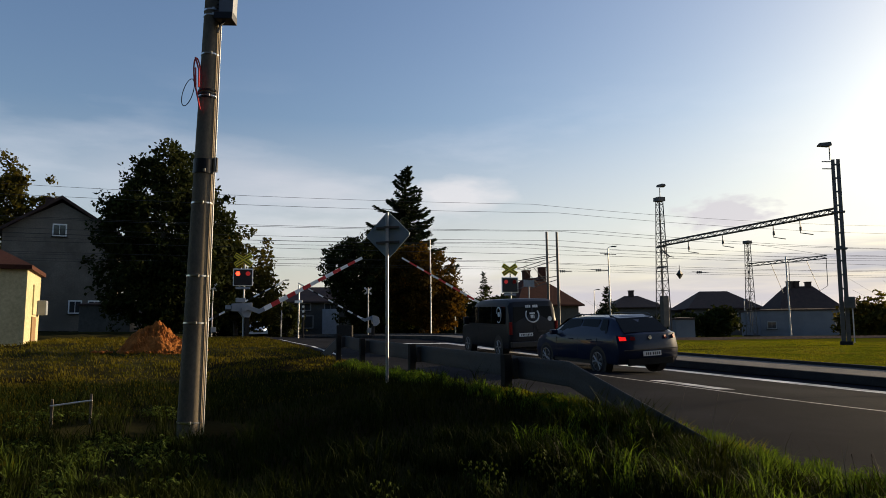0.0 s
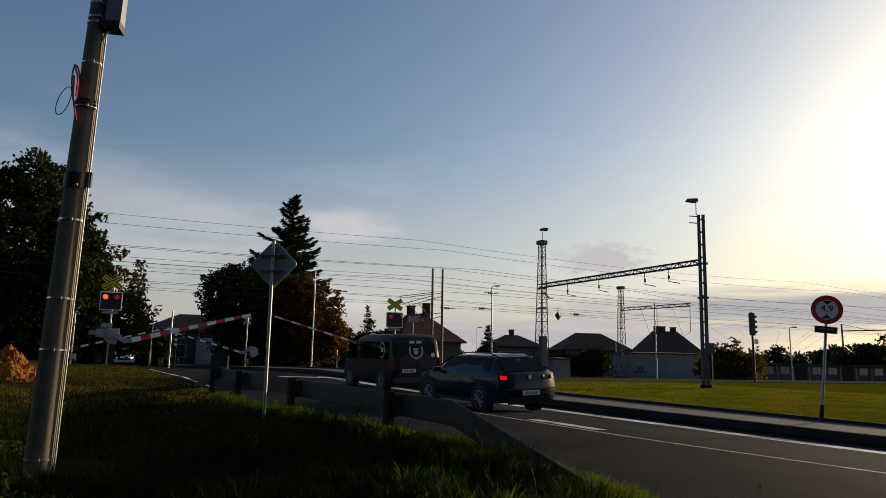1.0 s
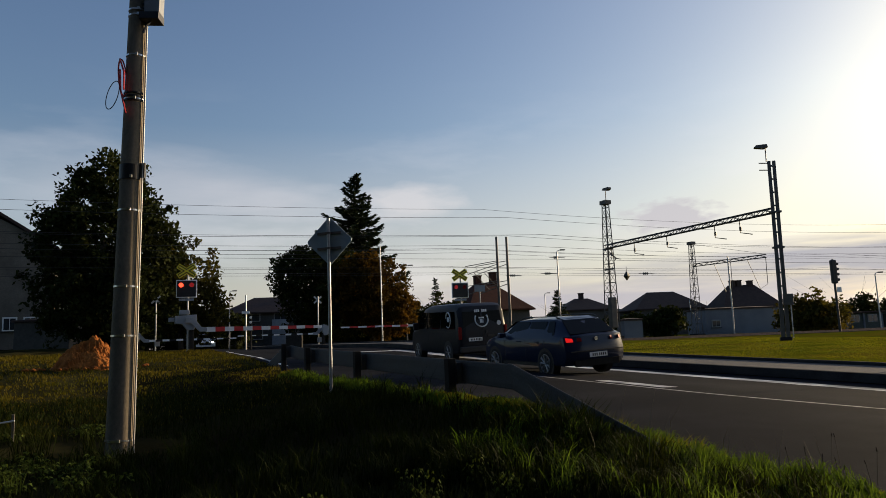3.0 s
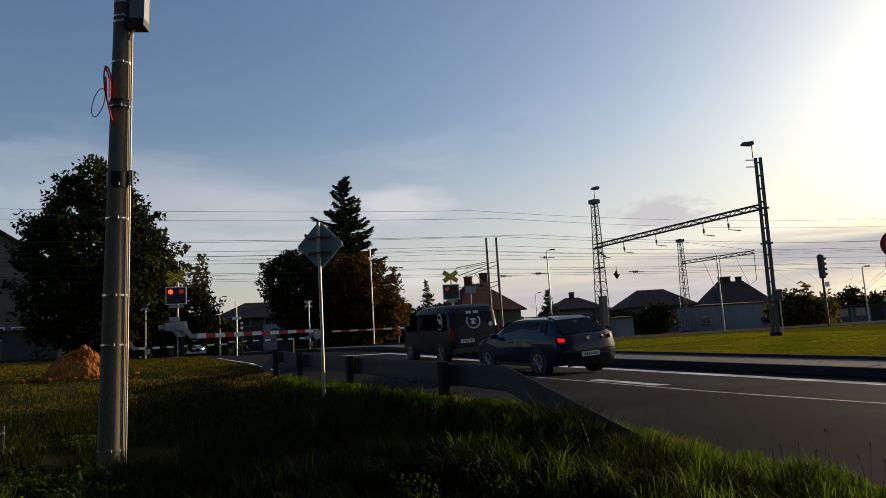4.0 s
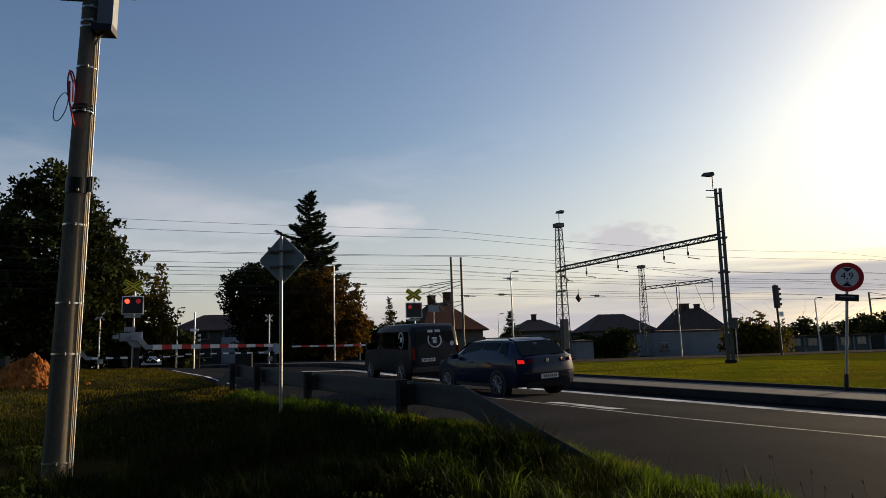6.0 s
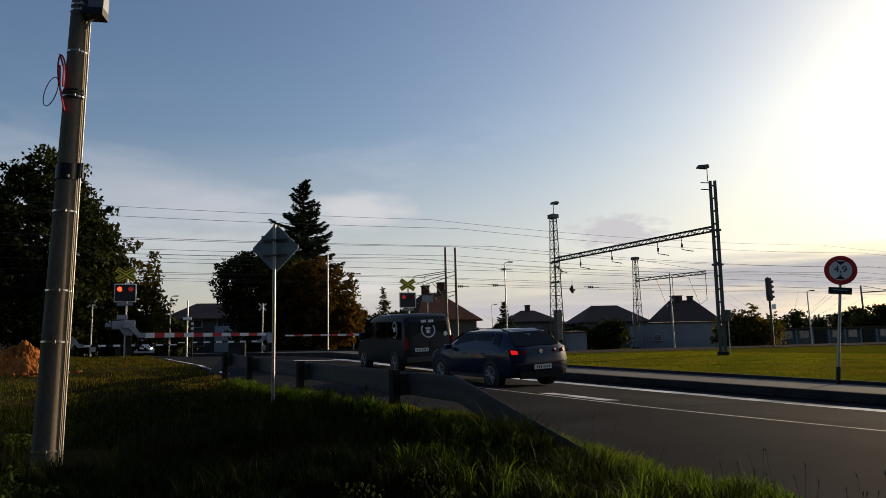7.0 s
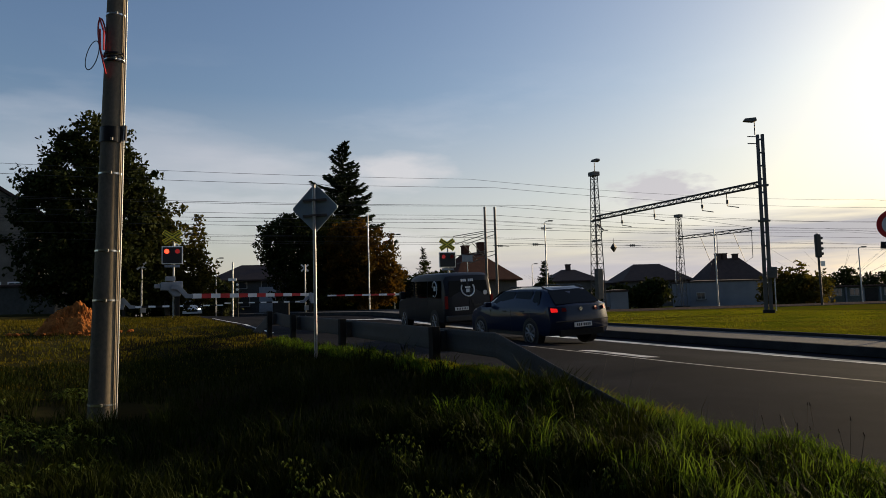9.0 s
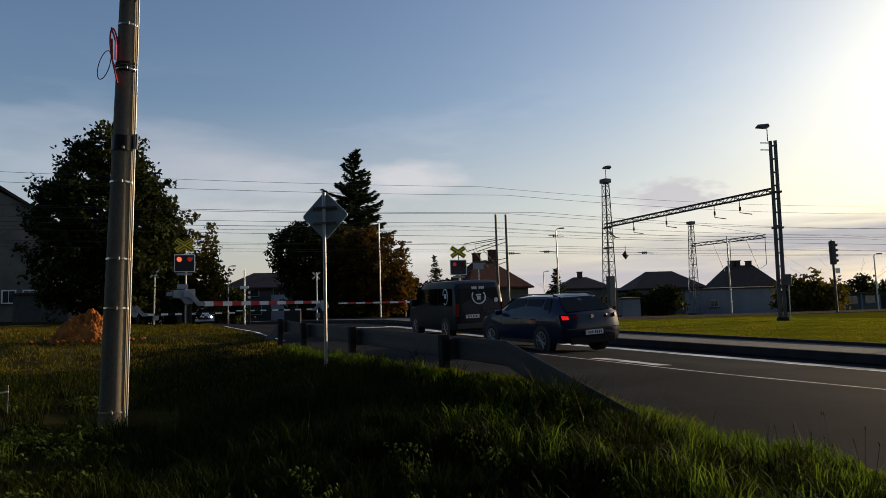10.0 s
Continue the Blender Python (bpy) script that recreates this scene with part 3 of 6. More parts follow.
def wheel(parent, x, y, r, w, spokes):
    side = 1 if y > 0 else -1
    hub = new("wheel")
    hub.parent = parent
    hub.location = (x, y, r)
    bm = bmesh.new()
    for r0, r1, y0, y1 in ((r - 0.02, r, -w / 2, -w / 2 + 0.03), (r, r, -w / 2 + 0.03, w / 2 - 0.03), (r, r - 0.02, w / 2 - 0.03, w / 2)):
        rod(bm, (0, y0, 0), (0, y1, 0), r0, r1, 36)
    part("tyre", bm, M_RUBBER, hub, smooth=True)
    bm = bmesh.new()
    o = side * (w / 2 + 0.004)
    rod(bm, (0, o - side * 0.02, 0), (0, o, 0), r * 0.72, seg=36)
    part("rim_well", bm, M_BLACK, hub)
    bm = bmesh.new()
    ring = [(r * 0.69 * math.cos(a), o + side * 0.004, r * 0.69 * math.sin(a)) for a in np.linspace(0, 2 * math.pi, 37)]
    tube(bm, ring, 0.014)
    for i in range(spokes):
        a = 2 * math.pi * i / spokes
        for da in (-0.09, 0.09):
            rod(bm, (0, o, 0), (r * 0.68 * math.cos(a + da), o + side * 0.006, r * 0.68 * math.sin(a + da)), 0.02, 0.013)
    rod(bm, (0, o - 0.01, 0), (0, o + side * 0.012, 0), r * 0.16, seg=16)
    part("rim", bm, M_RIM, hub, "silver spoked rim", smooth=True)
    return hub


def quad_panel(bm, corners, thick=0.006):
    """A thin pane through four corners, given anticlockwise as seen from outside."""
    vs = [Vector(c) for c in corners]
    nrm = (vs[1] - vs[0]).cross(vs[2] - vs[0]).normalized() * thick
    a = [bm.verts.new(v) for v in vs]
    b = [bm.verts.new(v + nrm) for v in vs]
    k = len(a)
    bm.faces.new(a[::-1])
    bm.faces.new(b)
    for i in range(k):
        j = (i + 1) % k
        bm.faces.new((a[i], a[j], b[j], b[i]))


def vehicle_pose(s, n, length, turn):
    """The middle of the rear end stands at s, n; the vehicle's own x runs ahead, y to its left."""
    x, y = xy(s, n)
    z0, z1 = float(road_z(s + 0.8, n)), float(road_z(s + 3.4, n))
    up = Matrix.Translation((x, y, z0 - (z1 - z0) / 2.6 * 0.8)) @ R3(0, 0, 90 + math.degrees(HEAD) + turn)
    dz = float(road_z(s + 1, n + 0.8) - road_z(s + 1, n - 0.8)) / 1.6
    return up @ R3(math.degrees(math.atan(-dz)) * -1, -math.degrees(math.atan((z1 - z0) / 2.6)), 0)


def number_plate(parent, x, z, y=0.0):
    bm = bmesh.new()
    box(bm, (0.012, 0.52, 0.115), (x, y, z))
    p = part("number_plate", bm, M_WHITE, parent, bevel=0.003)
    for k in range(7):
        bm = bmesh.new()
        box(bm, (0.004, 0.03, 0.065), (x - 0.008, y + 0.17 - 0.058 * k - (0.02 if k > 2 else 0), z))
        part("plate_bar", bm, M_BLACK, p)


def make_estate_car():
    t = thing("car", vehicle_pose(13.93, 11.25, 4.5, -2.0), "dark blue estate car waiting with its brake lamps lit", "car")
    # side outline, x ahead from the rear end
    def outline(inset):
        k = inset
        pts = [(0.12, 0.28), (0.03, 0.42), (0.0, 0.62), (0.06, 0.82), (0.1, 0.98), (0.2 + k * 0.2, 1.06), (0.55 + k * 0.3, 1.33), (0.72 + k * 0.3, 1.42), (1.1, 1.45), (1.9, 1.455), (2.5, 1.43), (2.78 - k * 0.2, 1.36),
               (3.35 - k * 0.3, 1.05), (3.55, 0.99), (4.15, 0.88), (4.38, 0.78), (4.5 - k * 0.3, 0.6), (4.5 - k * 0.3, 0.4), (4.42 - k * 0.3, 0.26)]
        return pts
    bm = bmesh.new()
    ys = [-0.9, -0.86, -0.74, -0.6, -0.3, 0, 0.3, 0.6, 0.74, 0.86, 0.9]
    st = []
    for y in ys:
        a = abs(y)
        pts = []
        for x, z in outline(0):
            top = np.interp(a, [0, 0.6, 0.74, 0.86, 0.9], [1.455, 1.435, 1.3, 0.98, 0.86])
            if z > 1.0:
                z = min(z, 1.0 + (z - 1.0) * np.interp(a, [0, 0.5, 0.62, 0.74, 0.8, 0.86, 0.9], [1, 0.985, 0.9, 0.42, 0.0, -0.08, -0.3]))
            if a > 0.87:
                z = np.clip(z, 0.32, 0.84)
            rear = np.interp(a, [0, 0.6, 0.86, 0.9], [0, 0.03, 0.12, 0.2])
            front = np.interp(a, [0, 0.5, 0.86, 0.9], [0, 0.06, 0.28, 0.4])
            x = x + rear * np.clip(1 - x / 1.0, 0, 1) - front * np.clip((x - 3.6) / 0.9, 0, 1)
            pts.append((float(x), float(z)))
        st.append(pts)
    hull(bm, st, ys)
    part("body", bm, M_CARPAINT, t, smooth=True)
    # side glass and rear glass follow the sloping cabin
    for sd in (1, -1):
        def g(x, z, off=0.012):
            y = np.interp(z, [0.98, 1.0, 1.19, 1.38], [0.835, 0.8, 0.735, 0.625])
            return (x, sd * (y + off), z)
        for nm, x0, x1, x2, x3 in (("rear_quarter_window", 0.62, 1.0, 1.02, 0.78), ("rear_door_window", 1.1, 1.88, 1.88, 1.12), ("front_door_window", 1.96, 3.1, 2.62, 1.96)):
            cs = [g(x0, 0.99), g(x1, 0.99), g(x2, 1.36), g(x3, 1.36)]
            bm = bmesh.new()
            quad_panel(bm, cs if sd < 0 else cs[::-1], 0.008)
            part(nm, bm, M_GLASS, t)
        bm = bmesh.new()
        box(bm, (3.0, 0.015, 0.02), (1.8, sd * 0.835, 0.975))
        part("window_trim", bm, M_BLACK, t)
        bm = bmesh.new()
        tube(bm, [(0.7, sd * 0.56, 1.42), (0.9, sd * 0.57, 1.475), (2.3, sd * 0.57, 1.475), (2.55, sd * 0.56, 1.42)], 0.014)
        part("roof_rail", bm, M_BLACK, t, "slim black roof rail")
        bm = bmesh.new()
        box(bm, (0.14, 0.2, 0.13), (3.0, sd * 0.98, 1.02))
        part("door_mirror", bm, M_CARPAINT, t, bevel=0.03)
        for x in (1.35, 2.25):
            bm = bmesh.new()
            box(bm, (0.2, 0.03, 0.025), (x, sd * 0.905, 0.86))
            part("door_handle", bm, M_CARPAINT, t, bevel=0.008)
        for x in (1.0, 1.92, 3.0):
            bm = bmesh.new()
            box(bm, (0.008, 0.006, 0.55), (x, sd * 0.9, 0.62))
            part("door_seam", bm, M_BLACK, t)
        bm = bmesh.new()
        box(bm, (2.3, 0.03, 0.1), (2.0, sd * 0.885, 0.3))
        part("sill_trim", bm, M_BLACK, t)
        for x in (0.98, 3.6):
            bm = bmesh.new()
            rod(bm, (x, sd * 0.7, 0.33), (x, sd * 0.903, 0.33), 0.375, seg=32)
            part("wheel_arch", bm, M_BLACK, t)
        for nm, y0, y1, mt in (("tail_lamp", 0.67, 0.8, M_TAILON), ("inner_tail_lamp", 0.42, 0.63, M_TAIL)):
            bm = bmesh.new()
            quad_panel(bm, [(0.055, sd * y0, 0.85), (0.06 + (y1 > 0.6) * 0.1, sd * y1, 0.85), (0.075 + (y1 > 0.6) * 0.12, sd * y1, 0.95), (0.085, sd * y0, 0.93)][:: -1 if sd > 0 else 1], 0.02)
            part(nm, bm, mt if sd > 0 else M_TAIL, t, "lit red tail lamp" if mt is M_TAILON and sd > 0 else "")
    bm = bmesh.new()
    quad_panel(bm, [(0.17, 0.65, 1.03), (0.17, -0.65, 1.03), (0.6, -0.57, 1.35), (0.6, 0.57, 1.35)], 0.012)
    part("rear_window", bm, M_GLASS, t, "dark sloping rear window")
    bm = bmesh.new()
    prism(bm, [(0.6, 1.365), (0.61, 1.385), (0.95, 1.45), (0.95, 1.41)], -0.5, 0.5)
    part("roof_spoiler", bm, M_CARPAINT, t, bevel=0.006)
    bm = bmesh.new()
    quad_panel(bm, [(2.86, -0.58, 1.36), (3.45, -0.66, 1.05), (3.45, 0.66, 1.05), (2.86, 0.58, 1.36)], 0.012)
    part("windscreen", bm, M_GLASS, t)
    bm = bmesh.new()
    box(bm, (0.05, 1.3, 0.16), (0.06, 0, 0.33))
    part("bumper_diffuser", bm, M_POST, t, bevel=0.01)
    bm = bmesh.new()
    box(bm, (0.03, 1.55, 0.018), (0.015, 0, 0.62))
    part("bumper_crease", bm, M_BLACK, t)
    bm = bmesh.new()
    rod(bm, (0.055, 0, 0.9), (0.04, 0, 0.9), 0.05, seg=20)
    part("badge", bm, M_CHROME, t, "plain chrome badge")
    number_plate(t, -0.008, 0.52)
    for x, y in ((0.98, 0.8), (0.98, -0.8), (3.6, 0.8), (3.6, -0.8)):
        wheel(t, x, y, 0.325, 0.215, 9)


def make_van():
    t = thing("van", vehicle_pose(22.1, 12.7, 4.9, -4.0) @ Matrix.Diagonal((1.06, 1.02, 1.07, 1)), "dark grey panel van with pale round emblems, waiting", "van")
    sect = [(0.1, 0.3), (0.02, 0.42), (0.0, 0.6), (0.02, 1.1), (0.1, 1.55), (0.2, 1.86), (0.35, 1.95), (1.5, 1.97), (2.8, 1.95), (3.3, 1.85), (4.15, 1.18), (4.75, 0.98), (4.87, 0.8), (4.9, 0.5), (4.82, 0.3)]
    ys = [-0.95, -0.93, -0.89, -0.8, -0.6, 0, 0.6, 0.8, 0.89, 0.93, 0.95]
    st = []
    for y in ys:
        a = abs(y)
        pts = []
        for x, z in sect:
            if z > 1.0:
                z = 1.0 + (z - 1.0) * np.interp(a, [0, 0.6, 0.74, 0.8, 0.89, 0.93, 0.95], [1, 0.995, 0.98, 0.965, 0.82, 0.35, 0.05])
            if a > 0.93:
                z = max(z, 0.36)
            x += np.interp(a, [0, 0.8, 0.9, 0.95], [0, 0.01, 0.04, 0.1]) * np.clip(1 - x, 0, 1) - np.interp(a, [0, 0.6, 0.95], [0, 0.05, 0.35]) * np.clip((x - 3.9), 0, 1)
            pts.append((float(x), float(z)))
        st.append(pts)
    bm = bmesh.new()
    hull(bm, st, ys)
    part("body", bm, M_VANPAINT, t, smooth=True)
    for sd in (1, -1):
        def g(x, z):
            return (x, sd * (np.interp(z, [1.0, 1.34, 1.8], [0.952, 0.935, 0.893]) + 0.01), z)
        for nm, x0, x1, x2, x3 in (("rear_side_window", 0.3, 1.5, 1.5, 0.36), ("middle_side_window", 1.58, 2.75, 2.75, 1.58), ("front_door_window", 2.85, 3.95, 3.35, 2.85)):
            cs = [g(x0, 1.12), g(x1, 1.12), g(x2, 1.7), g(x3, 1.7)]
            bm = bmesh.new()
            quad_panel(bm, cs if sd < 0 else cs[::-1], 0.01)
            part(nm, bm, M_GLASS, t)
        bm = bmesh.new()
        box(bm, (0.16, 0.22, 0.28), (3.75, sd * 1.08, 1.2))
        part("door_mirror", bm, M_BLACK, t, bevel=0.04)
        bm = bmesh.new()
        box(bm, (0.09, 0.1, 0.42), (0.03, sd * 0.88, 0.98))
        part("tail_lamp", bm, M_TAIL, t, bevel=0.02)
        for x in (0.95, 3.95):
            bm = bmesh.new()
            rod(bm, (x, sd * 0.7, 0.34), (x, sd * 0.953, 0.34), 0.39, seg=28)
            part("wheel_arch", bm, M_BLACK, t)
        # round emblem on the rear quarter glass
        bm = bmesh.new()
        c = Vector(g(0.85, 1.42))
        ring = [c + Vector((0.2 * math.cos(a), sd * 0.012, 0.26 * math.sin(a))) for a in np.linspace(0.2, math.pi * 2 - 0.9, 22)]
        tube(bm, ring, 0.02, 5)
        box(bm, (0.16, 0.012, 0.16), c + Vector((0, sd * 0.012, 0.02)))
        part("emblem", bm, M_WHITE, t, "pale round emblem")
        for x in (1.55, 2.8):
            bm = bmesh.new()
            box(bm, (0.01, 0.008, 1.2), (x, sd * 0.95, 0.85))
            part("door_seam", bm, M_BLACK, t)
        bm = bmesh.new()
        box(bm, (2.4, 0.012, 0.04), (1.6, sd * 0.95, 1.02))
        part("sliding_door_track", bm, M_BLACK, t)
        wheel(t, 0.95, sd * 0.84, 0.33, 0.22, 6)
        wheel(t, 3.95, sd * 0.84, 0.33, 0.22, 6)
        bm = bmesh.new()
        quad_panel(bm, [(0.045 + 0.01, sd * 0.04, 1.15), (0.05, sd * 0.76, 1.15), (0.125, sd * 0.72, 1.68), (0.125, sd * 0.04, 1.68)][:: -1 if sd > 0 else 1], 0.012)
        part("rear_door_window", bm, M_GLASS, t)
    bm = bmesh.new()
    tilt = R3(0, 11, 0)
    c = Vector((0.06, 0.02, 1.4))
    ring = [c + tilt @ Vector((0, 0.25 * math.sin(a), -0.24 * math.cos(a))) for a in np.linspace(-2.2, 2.2, 24)]
    tube(bm, ring, 0.026, 5)
    for k in range(7):
        if k != 3:
            box(bm, (0.012, 0.055, 0.09), c + tilt @ Vector((0, 0.21 - 0.07 * k, 0.3)), tilt)
    box(bm, (0.012, 0.2, 0.05), c + tilt @ Vector((0, 0, 0.06)), tilt)
    box(bm, (0.012, 0.14, 0.12), c + tilt @ Vector((0, 0, -0.05)), tilt)
    part("rear_emblem", bm, M_WHITE, t, "pale round emblem on the rear glass")
    bm = bmesh.new()
    rod(bm, (0.045, -0.64, 1.26), (0.03, -0.64, 1.26), 0.08, seg=16)
    part("round_sticker", bm, M_WHITE, t)
    for nm, size, at in (("rear_door_seam", (0.012, 0.01, 1.2), (0.0, 0, 0.85)), ("rear_door_handle", (0.02, 0.06, 0.1), (-0.005, -0.12, 0.98)), ("rear_lettering_bar", (0.02, 0.3, 0.06), (-0.005, -0.3, 0.86))):
        bm = bmesh.new()
        box(bm, size, at)
        part(nm, bm, M_BLACK, t)
    bm = bmesh.new()
    box(bm, (0.12, 1.8, 0.2), (0.0, 0, 0.44))
    part("rear_bumper", bm, M_BLACK, t, bevel=0.03)
    number_plate(t, -0.012, 0.76, 0.32)
    bm = bmesh.new()
    quad_panel(bm, [(3.38, -0.66, 1.82), (4.1, -0.72, 1.24), (4.1, 0.72, 1.24), (3.38, 0.66, 1.82)], 0.02)
    part("windscreen", bm, M_GLASS, t)


make_estate_car()
make_van()


# ---- level crossing ----
def xcross(bm, w, h, bw, y, at):
    for sg in (1, -1):
        a = math.degrees(math.atan2(h, w)) * sg
        box(bm, (math.hypot(w, h), 0.02, bw), (at[0], at[1] + y + 0.003 * sg, at[2]), R3(0, a, 0))


def make_crossing_signal(x, y, z, rz, lit):
    t = thing("crossing_signal", pose(x, y, z, 0, 0, rz), "level crossing signal with a yellow cross over two red lamps", "crossing signal", "crossing signals facing the road")
    bm = bmesh.new()
    rod(bm, (0.06, 0.1, -0.2), (0.06, 0.1, 4.2), 0.045, seg=16)
    part("post", bm, M_STEEL, t, smooth=True)
    bm = bmesh.new()
    xcross(bm, 0.84, 0.54, 0.27, 0, (0, 0, 4.05))
    p = part("cross", bm, M_YELLOW, t, "yellow cross board")
    bm = bmesh.new()
    xcross(bm, 0.76, 0.49, 0.17, -0.016, (0, 0, 4.05))
    part("cross_stripe", bm, M_BLACK, p, "black cross stripe")
    bm = bmesh.new()
    xcross(bm, 0.72, 0.46, 0.075, -0.034, (0, 0, 4.05))
    part("cross_middle", bm, M_YELLOW, p)
    bm = bmesh.new()
    box(bm, (1.0, 0.04, 0.9), (0, 0.02, 3.15))
    b = part("backboard", bm, M_WHITE, t, "black lamp board with a white border", bevel=0.02)
    bm = bmesh.new()
    box(bm, (0.9, 0.03, 0.8), (0, -0.01, 3.15))
    part("black_face", bm, M_BLACK, b)
    for sx, k in ((-1, lit[0]), (1, lit[1])):
        bm = bmesh.new()
        rod(bm, (sx * 0.25, -0.02, 3.34), (sx * 0.25, -0.06, 3.34), 0.115, seg=24)
        part("red_lamp", bm, (M_TAIL, M_SIGNALDIM, M_SIGNALON)[k], t)
        bm = bmesh.new()
        ring = [(sx * 0.25 + 0.125 * math.cos(a), -0.1, 3.34 + 0.125 * math.sin(a)) for a in np.linspace(-0.3, math.pi + 0.3, 14)]
        tube(bm, ring, 0.016)
        part("lamp_hood", bm, M_BLACK, t)
    bm = bmesh.new()
    box(bm, (0.72, 0.03, 0.12), (0, 0, 2.6))
    part("plate_below", bm, M_GREY, t)


XL, XR = (-10.3, 36.2), (3.95, 41.0)
make_crossing_signal(XL[0], XL[1], 1.55, 10, (2, 1))
make_crossing_signal(XR[0], XR[1], 1.35, 10, (1, 0))


ARMS = []


def make_barrier(x, y, z, rz, length, near, lean, thick=0.24):
    """rz turns the arm's own +x to where it points when lowered."""
    t = thing("barrier", pose(x, y, z, 0, 0, rz), "level crossing barrier with a red and white arm", "barrier", "crossing barriers")
    bm = bmesh.new()
    box(bm, (0.2, 0.26, 1.25), (0, 0, 0.5))
    part("pedestal", bm, M_POST, t, bevel=0.02)
    bm = bmesh.new()
    prism(bm, [(-0.8, 1.42), (-0.78, 1.8), (0.22, 1.86), (0.24, 1.55), (0.1, 1.1), (-0.2, 1.1), (-0.45, 1.4)] if near else [(-0.5, 1.2), (-0.4, 1.6), (0.0, 1.75), (0.12, 1.4), (0.0, 0.95), (-0.2, 0.95)], -0.2, 0.2)
    part("drive_housing", bm, M_GREY, t, "pale grey drive housing", bevel=0.02)
    if near:
        bm = bmesh.new()
        box(bm, (0.45, 0.44, 0.22), (-0.35, 0, 1.98))
        part("top_cover", bm, M_GREY, t, bevel=0.02)
        bm = bmesh.new()
        box(bm, (0.26, 0.3, 0.2), (-0.95, 0, 1.62))
        part("motor_box", bm, M_GREY, t, bevel=0.02)
    arm = new("arm")
    arm.parent = t
    arm.location = (-0.1, -0.26, 1.55)
    k, step, x0, drop = 0, length / 13.0, 0.75, -0.45
    for k in range(13):
        hgt = np.interp(k, [0, 12], [thick, thick * 0.6])
        bm = bmesh.new()
        box(bm, (step, 0.06, hgt), (x0 + step * (k + 0.5), 0, drop))
        part("arm_section", bm, M_WHITE if k % 2 == 0 else (M_RED if near else M_POST), arm)
    bm = bmesh.new()
    prism(bm, [(-0.25, -0.1), (-0.2, 0.15), (0.15, 0.15), (0.55, -0.33), (0.8, -0.35), (0.8, -0.55), (0.45, -0.55), (0.05, -0.12)], -0.05, 0.05)
    part("arm_bracket", bm, M_GREY, arm, bevel=0.01)
    ARMS.append((arm, lean))
    return t


make_barrier(XL[0] + 0.25, XL[1] + 0.05, 1.53, 22.0, 5.95, True, 1)
make_barrier(XR[0] - 0.1, XR[1] - 0.1, 1.45, 197.0, 6.3, True, 1, 0.13)
make_barrier(-16.9, 48.2, 1.3, 18.0, 5.6, False, 1, 0.14)
make_barrier(-5.2, 52.6, 1.45, 200.0, 5.4, False, 1, 0.12)


def make_far_cross(x, y, z, rz):
    t = thing("crossing_cross", pose(x, y, z, 0, 0, rz), "back of a bare metal crossing cross on a post", "crossing sign", "crossing crosses facing away")
    bm = bmesh.new()
    rod(bm, (0, 0, -0.2), (0, 0, 3.7), 0.05, seg=12)
    part("post", bm, M_STEEL, t)
    bm = bmesh.new()
    xcross(bm, 0.56, 0.5, 0.12, 0.06, (0, 0, 3.45))
    part("cross", bm, M_STEEL, t)
    bm = bmesh.new()
    box(bm, (0.35, 0.2, 0.35), (0.1, 0, 0.5))
    part("relay_box", bm, M_GREY, t, bevel=0.02)


make_far_cross(-15.9, 48.6, 1.7, 30)
make_far_cross(-5.6, 53.0, 1.6, 25)

# tracks across the road and beyond, on ballast
for v in (0.0, 5.0):
    bm = bmesh.new()
    for u0, u1 in ((-160, -9.5), (15.5, 240)):
        a, b = rail_xy(u0, v), rail_xy(u1, v)
        ang = math.degrees(TRK)
        m = ((a[0] + b[0]) / 2, (a[1] + b[1]) / 2, 0.95)
        box(bm, (u1 - u0, 3.4, 0.4), m, R3(0, 0, ang))
    solid("ballast_bed", bm, M_BALLAST, "brown stone ballast under the railway track", kind="structure")
    for off in (-0.75, 0.75):
        bm = bmesh.new()
        a, b = rail_xy(-160, v + off), rail_xy(240, v + off)
        box(bm, (400, 0.07, 0.14), ((a[0] + b[0]) / 2, (a[1] + b[1]) / 2, 1.22), R3(0, 0, math.degrees(TRK)))
        solid("rail", bm, M_RAIL, "rusty steel railway rail", kind="structure")


# ---- catenary masts ----
def lattice(bm, w0, w1, h, step, r=0.035, dia=0.02):
    def c(z):
        k = (w0 + (w1 - w0) * z / h) / 2
        return [(-k, -k * 0.7, z), (k, -k * 0.7, z), (k, k * 0.7, z), (-k, k * 0.7, z)]
    z, flip = 0.0, 0
    while z < h - 0.01:
        z2 = min(z + step, h)
        a, b = c(z), c(z2)
        for i in range(4):
            rod(bm, a[i], b[i], r, seg=4)
            j = (i + 1) % 4
            rod(bm, a[i] if flip else a[j], b[j] if flip else b[i], dia, seg=4)
            rod(bm, b[i], b[j], dia, seg=4)
        z, flip = z2, 1 - flip


def floodlight(parent, x, z, face):
    bm = bmesh.new()
    rod(bm, (x, 0, z), (x, 0, z + 0.75), 0.03)
    part("lamp_stem", bm, M_DKSTEEL, parent)
    bm = bmesh.new()
    prism(bm, [(-0.42, -0.06), (-0.3, 0.1), (0.25, 0.16), (0.32, 0.02), (0.1, -0.1)], -0.16, 0.16, Matrix.Translation((x + face * 0.18, 0, z + 0.85)) @ R3(0, 6, 0))
    part("lamp_head", bm, M_DKSTEEL, parent, "dark lamp head on a stem", bevel=0.02)


